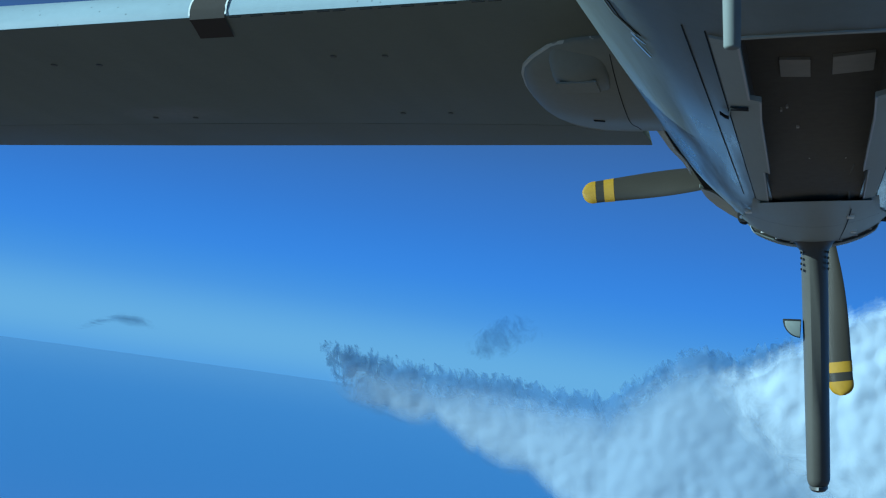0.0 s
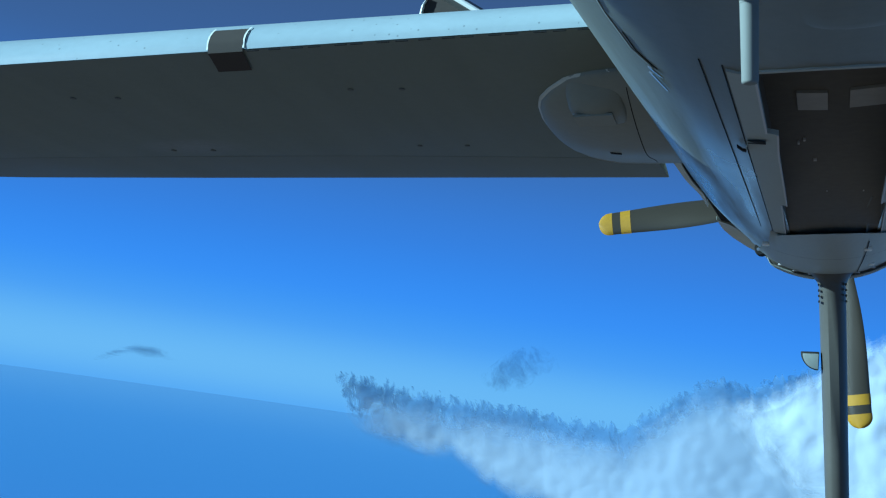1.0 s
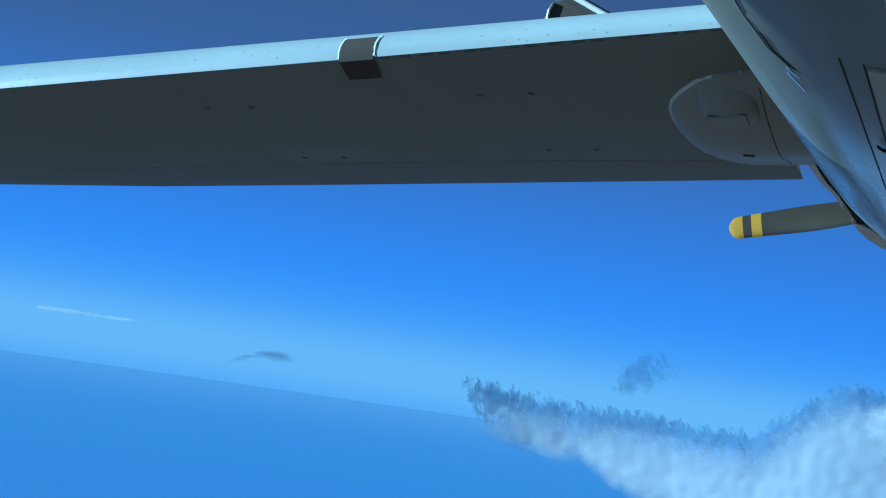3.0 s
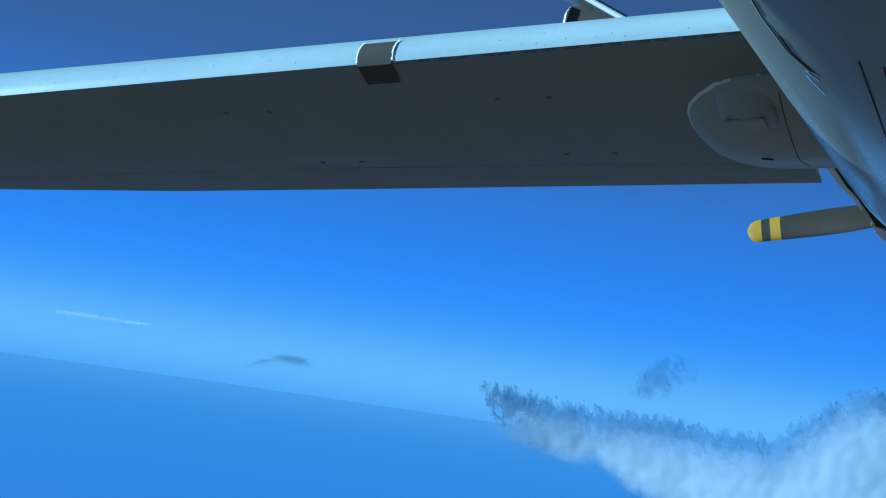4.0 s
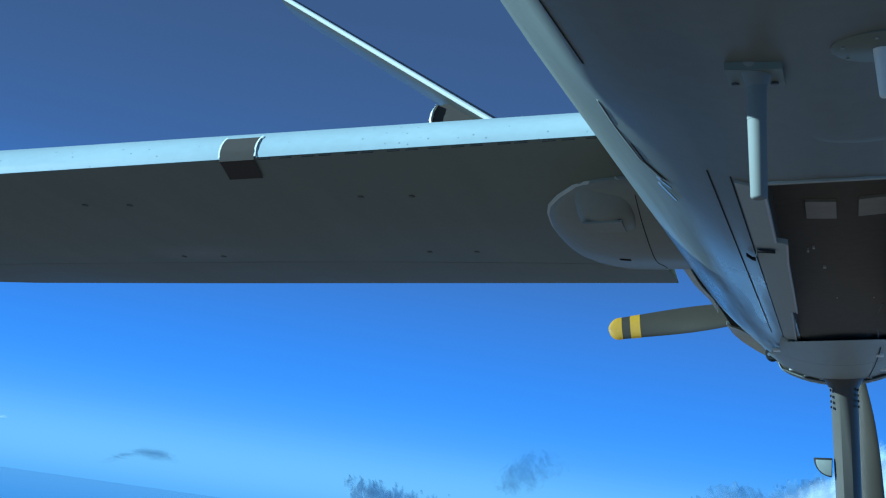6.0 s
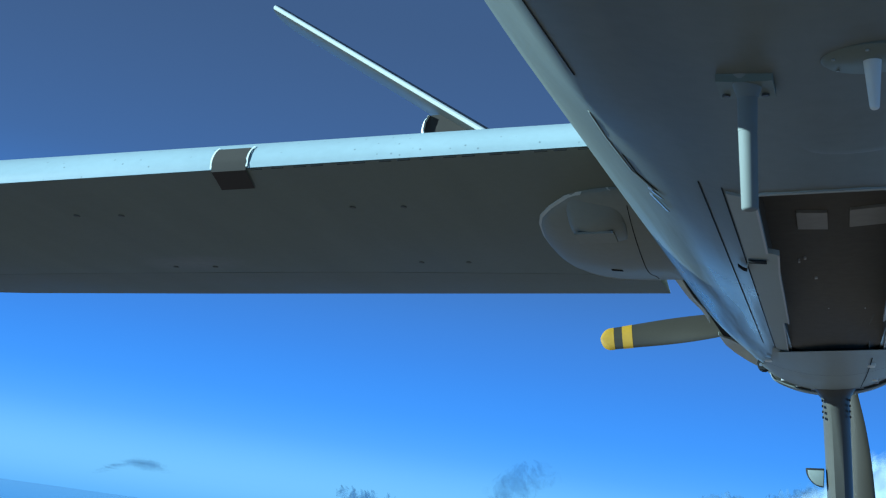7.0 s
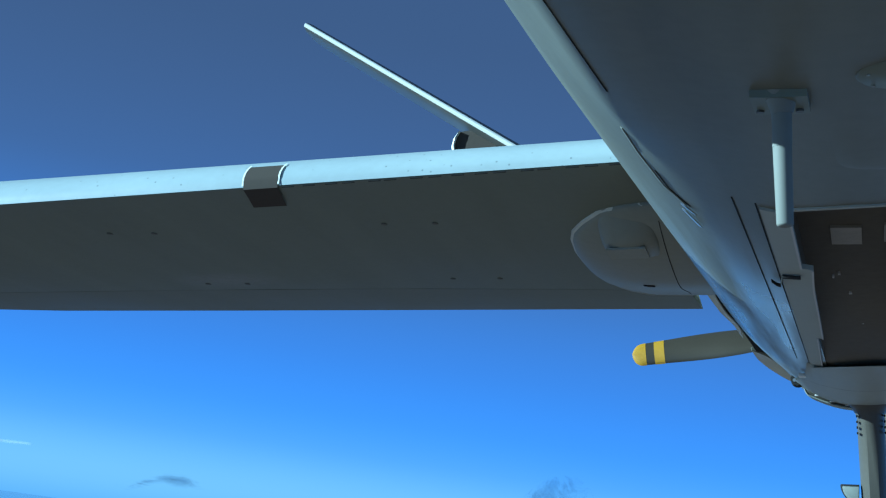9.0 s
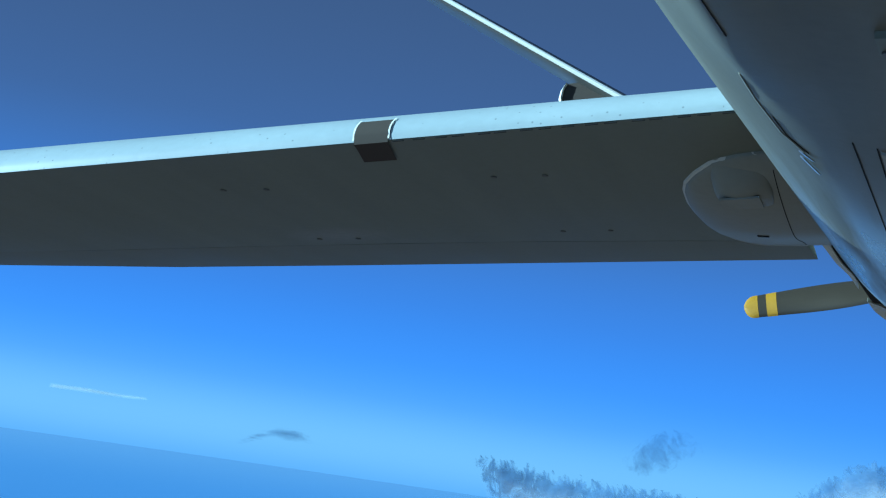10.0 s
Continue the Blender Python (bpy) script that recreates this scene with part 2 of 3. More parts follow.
def fuselage():
    ys = [-2.095, -2.05, -1.9, -1.6, -1.2, -0.7, -0.2, 0.3, 0.8, 1.3, 1.6, 1.72, 1.84, 1.95, 2.06, BAY0, 2.26, 2.6, 3.1, 3.6, 4.2, BAY1, 5.2, 5.6, 6.0, 6.4, 6.8, 7.1, 7.4, 7.55, 7.7, 7.9, 8.05]
    half = math.asin(BAYW / 0.577)
    angles = [-half + 2 * half * i / 4 for i in range(5)]
    rest = [half + (math.tau - 2 * half) * i / 60 for i in range(1, 60)]
    for corner in (30.3, 48.0, 312.0, 329.7):
        near = min(range(len(rest)), key=lambda i: abs(rest[i] - radians(corner)))
        rest[near] = radians(corner)
    angles = angles + rest
    bm = bmesh.new()
    rings = [[bm.verts.new((CX + section(a, y) * math.sin(a), bay_end(y, a) if i < 5 else y, CZ - section(a, y) * math.cos(a))) for i, a in enumerate(angles)] for y in ys]
    k = len(angles)
    for q in range(len(ys) - 1):
        for i in range(k):
            j = (i + 1) % k
            if BAY0 - 0.01 <= ys[q] < BAY1 - 0.01 and i < 4:
                continue
            bm.faces.new((rings[q][i], rings[q][j], rings[q + 1][j], rings[q + 1][i]))
    bm.faces.new(rings[0])
    bm.faces.new(rings[-1])
    return part("fuselage", bm, GREY, aircraft, "grey painted fuselage with a chine along its side", sharp=60.0)


body = fuselage()


def bay_roof(y):
    return 0.62 - 0.184 * (y - BAY0) / (BAY1 - BAY0)


def bay_lining():
    """The open belly bay's walls and its roof, which slopes down towards the tail."""
    bm = bmesh.new()
    for x in (CX - BAYW, CX + BAYW):
        a = [bm.verts.new((x, y, z)) for y, z in ((BAY0, belly(x, BAY0).z + 0.001), (BAY1, belly(x, BAY1).z + 0.001), (BAY1, bay_roof(BAY1)), (BAY0, bay_roof(BAY0)))]
        bm.faces.new(a)
    turn = [math.asin(BAYW / 0.577) * (i / 4 - 1) for i in range(9)]
    front = [(CX + 0.577 * math.sin(a), bay_end(BAY0, a), CZ - 0.577 * math.cos(a) + 0.001) for a in turn]
    lo, hi = [bm.verts.new(p) for p in front], [bm.verts.new((x, y, bay_roof(BAY0))) for x, y, z in front]
    for i in range(8):
        bm.faces.new((lo[i], lo[i + 1], hi[i + 1], hi[i]))
    # the roof runs out into the skin at the bay's aft end
    rows = []
    for k in range(13):
        v = k / 12
        row = []
        for a in turn:
            skin = CZ - 0.577 * math.cos(a) + 0.002
            y = BAY0 - 0.08 + (bay_end(BAY1, a) + 0.01 - BAY0 + 0.08) * v
            row.append(bm.verts.new((CX + 0.577 * math.sin(a), y, max(skin, bay_roof(y)) * (1 - v ** 8) + skin * v ** 8)))
        rows.append(row)
    for p, q in zip(rows, rows[1:]):
        for i in range(8):
            bm.faces.new((p[i], p[i + 1], q[i + 1], q[i]))
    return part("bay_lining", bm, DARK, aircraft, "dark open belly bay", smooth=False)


bay = bay_lining()


def skin_strip(name, inner, outer, material, parent, out_by=0.004, thick=0.004, label=""):
    """A plate on the belly between two edges, each a row of (x, y)."""
    secs = []
    for (xa, ya), (xb, yb) in zip(inner, outer):
        row = []
        for k in range(5):
            x, y = xa + (xb - xa) * k / 4, ya + (yb - ya) * k / 4
            row.append(belly(x, y, out_by))
        up = [p + Vector((0, 0, thick)) for p in reversed(row)]
        secs.append(row + up)
    return part(name, loft(secs), material, parent, label, smooth=False)


for s in (-1, 1):
    def side(x):
        return CX + s * x
    # toothed plate along the bay
    inner = [(0.120, 2.19), (0.125, 2.72), (0.104, 2.724), (0.112, 3.0), (0.117, 3.5), (0.122, 3.92), (0.136, 3.925), (0.150, 4.80)]
    outer = [(0.166, 2.19), (0.170, 2.72), (0.170, 2.724), (0.174, 3.0), (0.178, 3.5), (0.182, 3.92), (0.182, 3.925), (0.190, 4.80)]
    skin_strip("bay_edge_plate", [(side(x), y) for x, y in inner], [(side(x), y) for x, y in outer], PANEL, aircraft, 0.004, 0.010)
    for x0, x1 in ((0.1695, 0.1935), (0.205, 0.232)):
        a = [(side(x0), 2.17), (side((x0 + x1) / 2), 3.5), (side(x1), 4.82)]
        b = [(side(x0 + 0.0019), 2.17), (side((x0 + x1) / 2 + 0.0019), 3.5), (side(x1 + 0.0019), 4.82)]
        skin_strip("hinge_seam", a, b, SEAM, aircraft, 0.0010, 0.004)
    hook = [(-0.176, 2.952), (-0.167, 2.985), (-0.160, 2.985), (-0.149, 2.85), (-0.112, 2.81)]
    secs = []
    for x, y in hook:
        q = belly(x if s < 0 else 2 * CX - x, y, 0.009)
        secs.append([q + Vector((0, 0.011 * math.cos(g), 0.004 * math.sin(g))) for g in [i * math.tau / 8 for i in range(8)]])
    part("hook_latch", loft(secs), SEAM, aircraft, "small dark hooked latch")

# cowl behind the bay, a little proud of the skin
secs = []
for y in (4.83, 4.86, 5.4, 6.0, 6.6, 7.1, 7.42, 7.5):
    o = 0.012 if 4.84 < y < 7.45 else 0.002
    row = []
    reach = 20.5 + 17.0 * smoothstep(4.83, 7.0, y)
    for i in range(33):
        a = radians(reach * (i / 16 - 1))
        p = Vector((CX + (radius(y) + o) * math.sin(a), y, CZ - (radius(y) + o) * math.cos(a)))
        if y < 4.9:
            p.y = min(y, p.z / 0.0937 + (y - 4.83))
        row.append(p)
    secs.append(row)
part("engine_cowl", loft(secs, closed=False), COWL, aircraft, "light grey lower cowl panel")
secs = [[(CX + (radius(y) + 0.0145) * math.sin(a), y, CZ - (radius(y) + 0.0145) * math.cos(a)) for a in [radians(-33 + 66 * i / 24) for i in range(25)]] for y in (5.55, 5.556)]
part("cowl_seam", loft(secs, closed=False), SEAM, aircraft)
# the tail ring behind the cowl: its dark forward face and its paler outer rim
ring_face, ring_rim = [], []
for i in range(49):
    a = radians(-36 + 72 * i / 48)
    swell = 0.024 + 0.012 * abs(a) / radians(36)
    ri, ro = radius(7.16) - 0.006, radius(7.16) + swell * smoothstep(38, 31, abs(math.degrees(a)))

    def at(r, y):
        return Vector((CX + r * math.sin(a), y, CZ - r * math.cos(a)))
    ring_face.append([at(ri, 7.15), at(ro - 0.010, 7.19), at(ro - 0.010, 7.40), at(ri, 7.40)])
    ring_rim.append([at(ro - 0.0102, 7.187), at(ro - 0.004, 7.18), at(ro, 7.20), at(ro - 0.012, 7.52), at(ro - 0.022, 7.52)])
ring = part("tail_ring", loft(ring_face), FINM, aircraft, "dark ring behind the cowl")
part("ring_rim", loft(ring_rim), COWL, ring, "paler grey rim")
part("cowl_seam", loft([[belly(0.135 + d, y, 0.0145) for d in (0, 0.004)] for y in (4.9, 5.3, 5.9, 6.5, 7.1)], closed=False), SEAM, aircraft)
for x, y in ((0.142, 5.23), (0.19, 6.55), (-0.221, 5.36)):
    q = belly(x, y, 0.012)
    part("cowl_bracket", box(q.x - 0.013, q.x + 0.013, q.y - 0.035, q.y + 0.035, q.z - 0.007, q.z + 0.004, 0.002), WHITE, aircraft, "small white bracket")
for s in (-1, 1):
    p = belly(CX + s * 0.325, 6.9, 0.0)
    part("cowl_fitting", rod(p + Vector((0, -0.05, 0.0)), p + Vector((0, 0.06, 0)), 0.030, 0.034, 14, 0.02), SEAM, aircraft, "dark round fitting")
    part("cowl_bolt", rod(p + Vector((s * 0.012, -0.056, -0.006)), p + Vector((s * 0.012, -0.048, -0.006)), 0.008, 0.008, 10), STEEL, aircraft)

# fasteners along the cowl's aft rim, a bolt in each fitting
for k, a in enumerate((-27, -19, -11, 13, 21, 29)):
    y = 7.15 + 0.02 * (k % 2)
    a = radians(a)
    q = Vector((CX + (radius(y) + 0.012) * math.sin(a), y, CZ - (radius(y) + 0.012) * math.cos(a)))
    part("cowl_fastener", box(q.x - 0.012, q.x + 0.012, y - 0.010, y + 0.010, q.z - 0.005, q.z + 0.004, 0.002), BOX, aircraft)
# pale lips along the bay's front edge and the toothed plates
lip = []
for i in range(9):
    a = math.asin(BAYW / 0.577) * (i / 4 - 1)
    p = Vector((CX + 0.577 * math.sin(a), bay_end(BAY0, a), CZ - 0.577 * math.cos(a)))
    lip.append([p + Vector((0, d, o)) for d, o in ((-0.010, 0.004), (-0.010, -0.0025), (0.003, -0.0025), (0.003, 0.004))])
part("bay_lip", loft(lip), PANEL, aircraft, "thin pale lip along the bay", smooth=False)
for s in (-1, 1):
    for pts in (((0.120, 2.19), (0.125, 2.72)), ((0.104, 2.724), (0.112, 3.0), (0.117, 3.5), (0.122, 3.92)), ((0.136, 3.925), (0.150, 4.80))):
        skin_strip("plate_edge", [(CX + s * x, y) for x, y in pts], [(CX + s * (x + 0.004), y) for x, y in pts], BOX, aircraft, 0.006, 0.004)

# boxes and small fittings on the bay's roof
for x0, x1, skew in ((-0.054, 0.008, -0.012), (0.053, 0.136, 0.02)):
    secs = []
    for x, dy in ((x0, 0.0), (x1, skew)):
        secs.append([Vector((x, y - dy, bay_roof(y - dy) - d)) for y, d in ((2.94, 0.006), (3.08, 0.006), (3.08, -0.01), (2.94, -0.01))])
    part("equipment_box", loft(secs), BAYBOX, aircraft, "pale equipment box in the bay", smooth=False)
rnd = random.Random(5)
for x, y in ((0.054, 4.27), (0.057, 4.37), (0.042, 4.18), (0.003, 3.99), (-0.024, 3.59), (0.024, 4.13), (0.062, 4.24), (-0.046, 3.37), (0.10, 4.0), (-0.06, 3.4)):
    w, d = rnd.uniform(0.0018, 0.004), rnd.uniform(0.006, 0.014)
    part("bay_fitting", box(x - w, x + w, y - d, y + d, bay_roof(y) - 0.006, bay_roof(y) + 0.008, 0.0012), BOX, aircraft)
for pts in (((0.125, 4.78), (0.121, 4.60), (0.116, 4.36), (0.114, 4.257)), ((0.114, 4.257), (0.104, 4.20), (0.095, 4.147)), ((0.114, 4.257), (0.120, 4.17), (0.125, 4.092))):
    secs = []
    for x, y in pts:
        q = Vector((x, y, bay_roof(y) - 0.004))
        secs.append([q + Vector((0.0028 * math.cos(g), 0.0, 0.0028 * math.sin(g))) for g in [k * math.tau / 8 for k in range(8)]])
    part("bay_cable", loft(secs), HOLE, aircraft, "thin grey cable")

# ---- wings ----
def foil(u, t):
    """Half the thickness of the section at u of its chord."""
    return 5 * t * (0.2969 * math.sqrt(max(0, u)) - 0.126 * u - 0.3516 * u * u + 0.2843 * u ** 3 - 0.1015 * u ** 4)


LE_Y, LE_Z = 3.46, 0.857


def chord_line(span):
    rise = 0.0095 * min(1.8, max(0.0, span - 2.7)) ** 2 + 0.034 * max(0.0, span - 4.5)      # the loaded wing bends up
    return LE_Y, LE_Z, 5.26 - 0.06 * (span - 0.57), 0.72 + 0.0275 * (span - 0.57) + rise


def wing_point(span, u, upper, out_by=0.0):
    y0, z0, y1, z1 = chord_line(span)
    c = y1 - y0
    if upper:
        z = z0 + (z1 - z0) * u + 2.50 * foil(u, 0.125) + out_by
    else:
        z = z0 + (z1 - z0) * u - 0.030 * math.sin(math.pi * u ** 1.3) - out_by
    nose = out_by * (1 - smoothstep(0.0, 0.03, u))
    return Vector((-span, y0 + c * u - nose, z))


def lower_at(span, y):
    y0, z0, y1, z1 = chord_line(span)
    return wing_point(span, min(1, (y - y0) / (y1 - y0)), False).z


US = [0.0, 0.003, 0.008, 0.016, 0.028, 0.045, 0.07, 0.10, 0.15, 0.22, 0.30, 0.40, 0.50, 0.60, 0.70, 0.78, 0.83]


def mirrored(points, s):
    return [Vector((CX + (p.x if s < 0 else -p.x), p.y, p.z)) for p in points]


def flap_line(span):
    """Where the flap and aileron begin, as a part of the chord."""
    return float(np.interp(span, [0.57, 1.12, 1.7, 2.35, 2.9, 10.0], [0.77, 0.722, 0.687, 0.664, 0.654, 0.62]))


def wing(s):
    w_spans = [0.30, 0.57, 1.0, 1.5, 2.0, 2.6, 3.2, 4.0, 5.5, 7.5, 9.3, 9.8, 10.0]
    secs = []
    for span in w_spans:
        us = [u if u < 0.2 else 0.2 + (u - 0.2) * (flap_line(span) - 0.2) / 0.63 for u in US]
        pts = [wing_point(span, u, True) for u in reversed(us)] + [wing_point(span, u, False) for u in us[1:]]
        secs.append(mirrored(pts, s))
    w = part("wing", loft(secs), UNDER, aircraft, "long straight grey wing")
    # flap, its own piece behind a thin gap
    def flap_points(span):
        cut = flap_line(span) + 0.001
        return [cut + (1 - cut) * v for v in (0.0, 0.05, 0.2, 0.4, 0.6, 0.8, 1.0)]
    secs = []
    for span in [0.585, 1.0, 1.6, 2.4, 3.2, 4.5, 6.0]:
        fu = flap_points(span)
        pts = [wing_point(span, u, True, 0.0005) for u in reversed(fu)] + [wing_point(span, u, False, 0.0005) for u in fu]
        secs.append(mirrored(pts, s))
    part("flap", loft(secs), SHADED_FLAP, w, "olive-grey flap, darkened for shade")
    secs = []
    for span in [6.02, 7.5, 9.3, 9.8]:
        fu = flap_points(span)
        pts = [wing_point(span, u, True, 0.0005) for u in reversed(fu)] + [wing_point(span, u, False, 0.0005) for u in fu]
        secs.append(mirrored(pts, s))
    part("aileron", loft(secs), SHADED_FLAP, w, "olive-grey aileron, darkened for shade")
    # pale strip round the nose: its sunlit side put into the colour
    secs = []
    nose = [(0.14, True), (0.09, True), (0.06, True), (0.035, True), (0.018, True), (0.008, True), (0.003, True), (0.001, True), (0.0, True)]
    for span in [0.30, 0.57, 1.0, 1.5, 2.0, 2.6, 3.2, 4.0, 5.5, 7.5, 9.3, 9.8]:
        secs.append(mirrored([wing_point(span, u, up, 0.002) for u, up in nose], s))
    part("lit_edge_strip", loft(secs, closed=False), SUNLIT_NOSE, w, "leading edge strip, painted pale as if sunlit")
    band = [(0.024, True), (0.018, True), (0.008, True), (0.003, True), (0.001, True), (0.0, False), (0.02, False), (0.05, False), (0.092, False)]
    secs = [mirrored([wing_point(span + 0.45 * (0 if up else u), u, up, 0.005) for u, up in band], s) for span in (1.53, 1.58, 1.632)]
    part("tape_wrap", loft(secs, closed=False), STRAP, w, "dark brown wrap round the leading edge")
    for s0, s1 in ((1.5255, 1.5305), (1.6315, 1.6365)):
        secs = [mirrored([wing_point(sp, u, up, 0.0053) for u, up in ((0.03, True), (0.024, True), (0.016, True), (0.008, True), (0.003, True), (0.0, True))], s) for sp in (s0, s1)]
        part("wrap_border", loft(secs, closed=False), WHITE, w, "pale border of the wrap")
    for span, y in ((2.24, 3.803), (2.10, 3.826), (1.36, 3.857), (1.208, 3.876), (2.237, 4.487), (2.094, 4.506), (1.343, 4.528), (1.183, 4.548)):
        z = lower_at(span, y)
        part("drain_hole", loft([mirrored([Vector((-span + 0.009 * k * math.cos(t), y + 0.014 * k * math.sin(t), z + d)) for t in [i * math.tau / 10 for i in range(10)]], s)
                                 for k, d in ((1.0, 0.004), (1.0, -0.002), (0.6, -0.003))]), HOLE, w)
    if s < 0:
        clip = None
        for k in range(17):
            span = 0.60 + 0.060 * k + 0.008 * math.sin(k * 2.7)
            if clip is None:
                clip = part("edge_clip", box(-0.017, 0.017, 0.0, 0.006, -0.0010, 0.001), SEAM, w)
                ob = clip
            else:
                ob = new("edge_clip", clip.data)
                ob.parent = w
            ob.location = (CX - span, LE_Y - 0.001, LE_Z - 0.0030)
    return w


wings = [wing(s) for s in (-1, 1)]


RIM = [(0.55, 3.785), (0.642, 3.798), (0.713, 3.837), (0.78, 3.93), (0.821, 4.01), (0.842, 4.094), (0.854, 4.216), (0.854, 4.353), (0.848, 4.466), (0.834, 4.593), (0.799, 4.728), (0.771, 4.793), (0.712, 4.866), (0.55, 4.895)]


def fairing_span(y):
    return float(np.interp(y, [b for a, b in RIM], [a for a, b in RIM]))


def fairing_z(span, y):
    """The fairing's surface: a swollen shell that meets the wing along its rim."""
    q = min(1.0, max(0.0, (y - 3.78) / (4.90 - 3.78)))
    h = 0.075 * (4 * q * (1 - q)) ** 0.55 * (1.0 - 0.75 * smoothstep(0.5, 1.0, q))
    so = fairing_span(y)
    e = min(1.0, max(0.0, (span - 0.42) / (so - 0.42)))
    return lower_at(span, y) - h * math.sqrt(max(0.0, 1 - e ** 2.4)) - 0.006


def root_fairing(s):
    """The swollen fairing under the wing root, with its seam, slot and blister."""
    secs = []
    ys = [3.782 + (4.898 - 3.782) * (0.5 - 0.5 * math.cos(math.pi * k / 40)) for k in range(41)]
    for y in ys:
        so = fairing_span(y)
        row = [Vector((-(0.42 + (so - 0.42) * math.sin(math.pi / 2 * i / 24)), y, 0)) for i in range(25)]
        for p in row:
            p.z = fairing_z(-p.x, y)
        row.append(Vector((-so, y, lower_at(so, y) + 0.01)))
        secs.append(mirrored(row, s))
    f = part("wing_root_fairing", loft(secs, closed=False), FAIR, aircraft, "grey egg-shaped wing root fairing")
    secs = []
    for so, y in [(fairing_span(3.79 + 1.10 * k / 40), 3.79 + 1.10 * k / 40) for k in range(41)]:
        secs.append(mirrored([Vector((-so + 0.002, y, lower_at(so, y) - 0.006)), Vector((-so + 0.001, y, lower_at(so, y) - 0.0095)),
                              Vector((-so - 0.005, y, lower_at(so, y) - 0.006)), Vector((-so - 0.007, y, lower_at(so, y) + 0.002))], s))
    part("rim", loft(secs, closed=False), LIP, f, "paler sealed rim")
    secs = []
    for k in range(17):
        y = 3.79 + 1.04 * k / 16
        x = 0.545 + 0.03 * k / 16
        secs.append(mirrored([Vector((-x - d, y, fairing_z(x + d, y) - o)) for d, o in ((0, -0.002), (0, 0.0012), (0.0024, 0.0012), (0.0024, -0.002))], s))
    part("seam", loft(secs), SEAM, f)
    secs = []
    for y, x0, x1, zb in ((3.80, 0.60, 0.67, 0.900), (3.82, 0.575, 0.68, 0.815), (3.84, 0.562, 0.695, 0.790), (3.86, 0.552, 0.704, 0.768), (3.88, 0.548, 0.708, 0.749),
                          (3.90, 0.546, 0.711, 0.735), (3.93, 0.546, 0.712, 0.724), (3.97, 0.546, 0.713, 0.719), (4.07, 0.552, 0.714, 0.715), (4.085, 0.555, 0.714, 0.719), (4.11, 0.56, 0.708, 0.748)):
        row = []
        for i in range(19):
            a = math.pi * i / 18
            c = math.cos(a)
            x = (x0 + x1) / 2 + (x1 - x0) / 2 * c + 0.02
            zs = fairing_z(x, y) + 0.012
            row.append(Vector((-x, y, zs + min(0.0, zb - zs) * math.sin(a) ** (1.3 - 0.75 * smoothstep(3.86, 3.98, y)))))
        secs.append(mirrored(row, s))
    part("blister", loft(secs, closed=False), FAIR, f, "small square-backed blister")
    # the flat face catching more light, put in as a paler grey
    secs = [mirrored([Vector((-x0, y, z)), Vector((-x1, y, z)), Vector((-x1, y, z + 0.006)), Vector((-x0, y, z + 0.006))], s)
            for y, x0, x1, z in ((3.935, 0.600, 0.714, 0.7190), (4.066, 0.606, 0.718, 0.7125))]
    part("blister_plate", loft(secs), LIT_BLISTER, f, "flat underside of the blister, painted paler as if lit", smooth=False)
    y = 4.42
    secs = [mirrored([Vector((-x, yy, fairing_z(x, yy) - o)) for yy, o in ((y, 0), (y, 0.003), (y + 0.02, 0.003), (y + 0.02, 0))], s) for x in (0.645, 0.66, 0.68)]
    part("drain_slot", loft(secs), SEAM, f)
    return f


for s in (-1, 1):
    root_fairing(s)

# fillet running aft from the trailing edge along the fuselage: a dark web with a paler rim
EDGE = [(5.05, 0.55, 0.775), (5.5, 0.53, 0.742), (5.87, 0.512, 0.736), (6.5, 0.510, 0.726), (7.1, 0.505, 0.713), (7.3, 0.470, 0.689), (7.5, 0.410, 0.658), (7.6, 0.36, 0.636)]


def along_edge(y):
    return (float(np.interp(y, [e[0] for e in EDGE], [e[i] for e in EDGE])) for i in (1, 2))


for s in (-1, 1):
    web = []
    for k in range(33):
        y = 5.05 + 2.55 * k / 32
        x, z = along_edge(y)
        xi = max(0.30, min(0.40, x - 0.05))
        web.append(mirrored([Vector((-xi, y, z + 0.035)), Vector((-x + 0.004, y, z + 0.010)), Vector((-x + 0.004, y, z - 0.004)), Vector((-xi, y, z + 0.020))], s))
    fillet = part("root_fillet", loft(web), SEAM, aircraft, "thin dark fillet behind the wing root", smooth=False)
    # its pale edge: a narrow lip behind the flap, then bare, then a broader plate by the cowl
    for y0, y1, widths in ((5.05, 6.28, (0.016, 0.010, 0.008, 0.006, 0.002, -0.013)), (6.72, 7.6, (-0.013, 0.030, 0.055, 0.066, 0.046, 0.016))):
        lip = []
        for k in range(16):
            y = y0 + (y1 - y0) * k / 15
            x, z = along_edge(y)
            w = float(np.interp(k / 15, [0, 0.2, 0.4, 0.6, 0.8, 1], widths))
            lip.append(mirrored([Vector((-x + w, y, z + 0.010)), Vector((-x - 0.014, y, z + 0.008)), Vector((-x - 0.014, y, z - 0.006)), Vector((-x + w, y, z - 0.009))], s))
        part("lip", loft(lip), LIP, fillet, "pale grey lip", smooth=False)


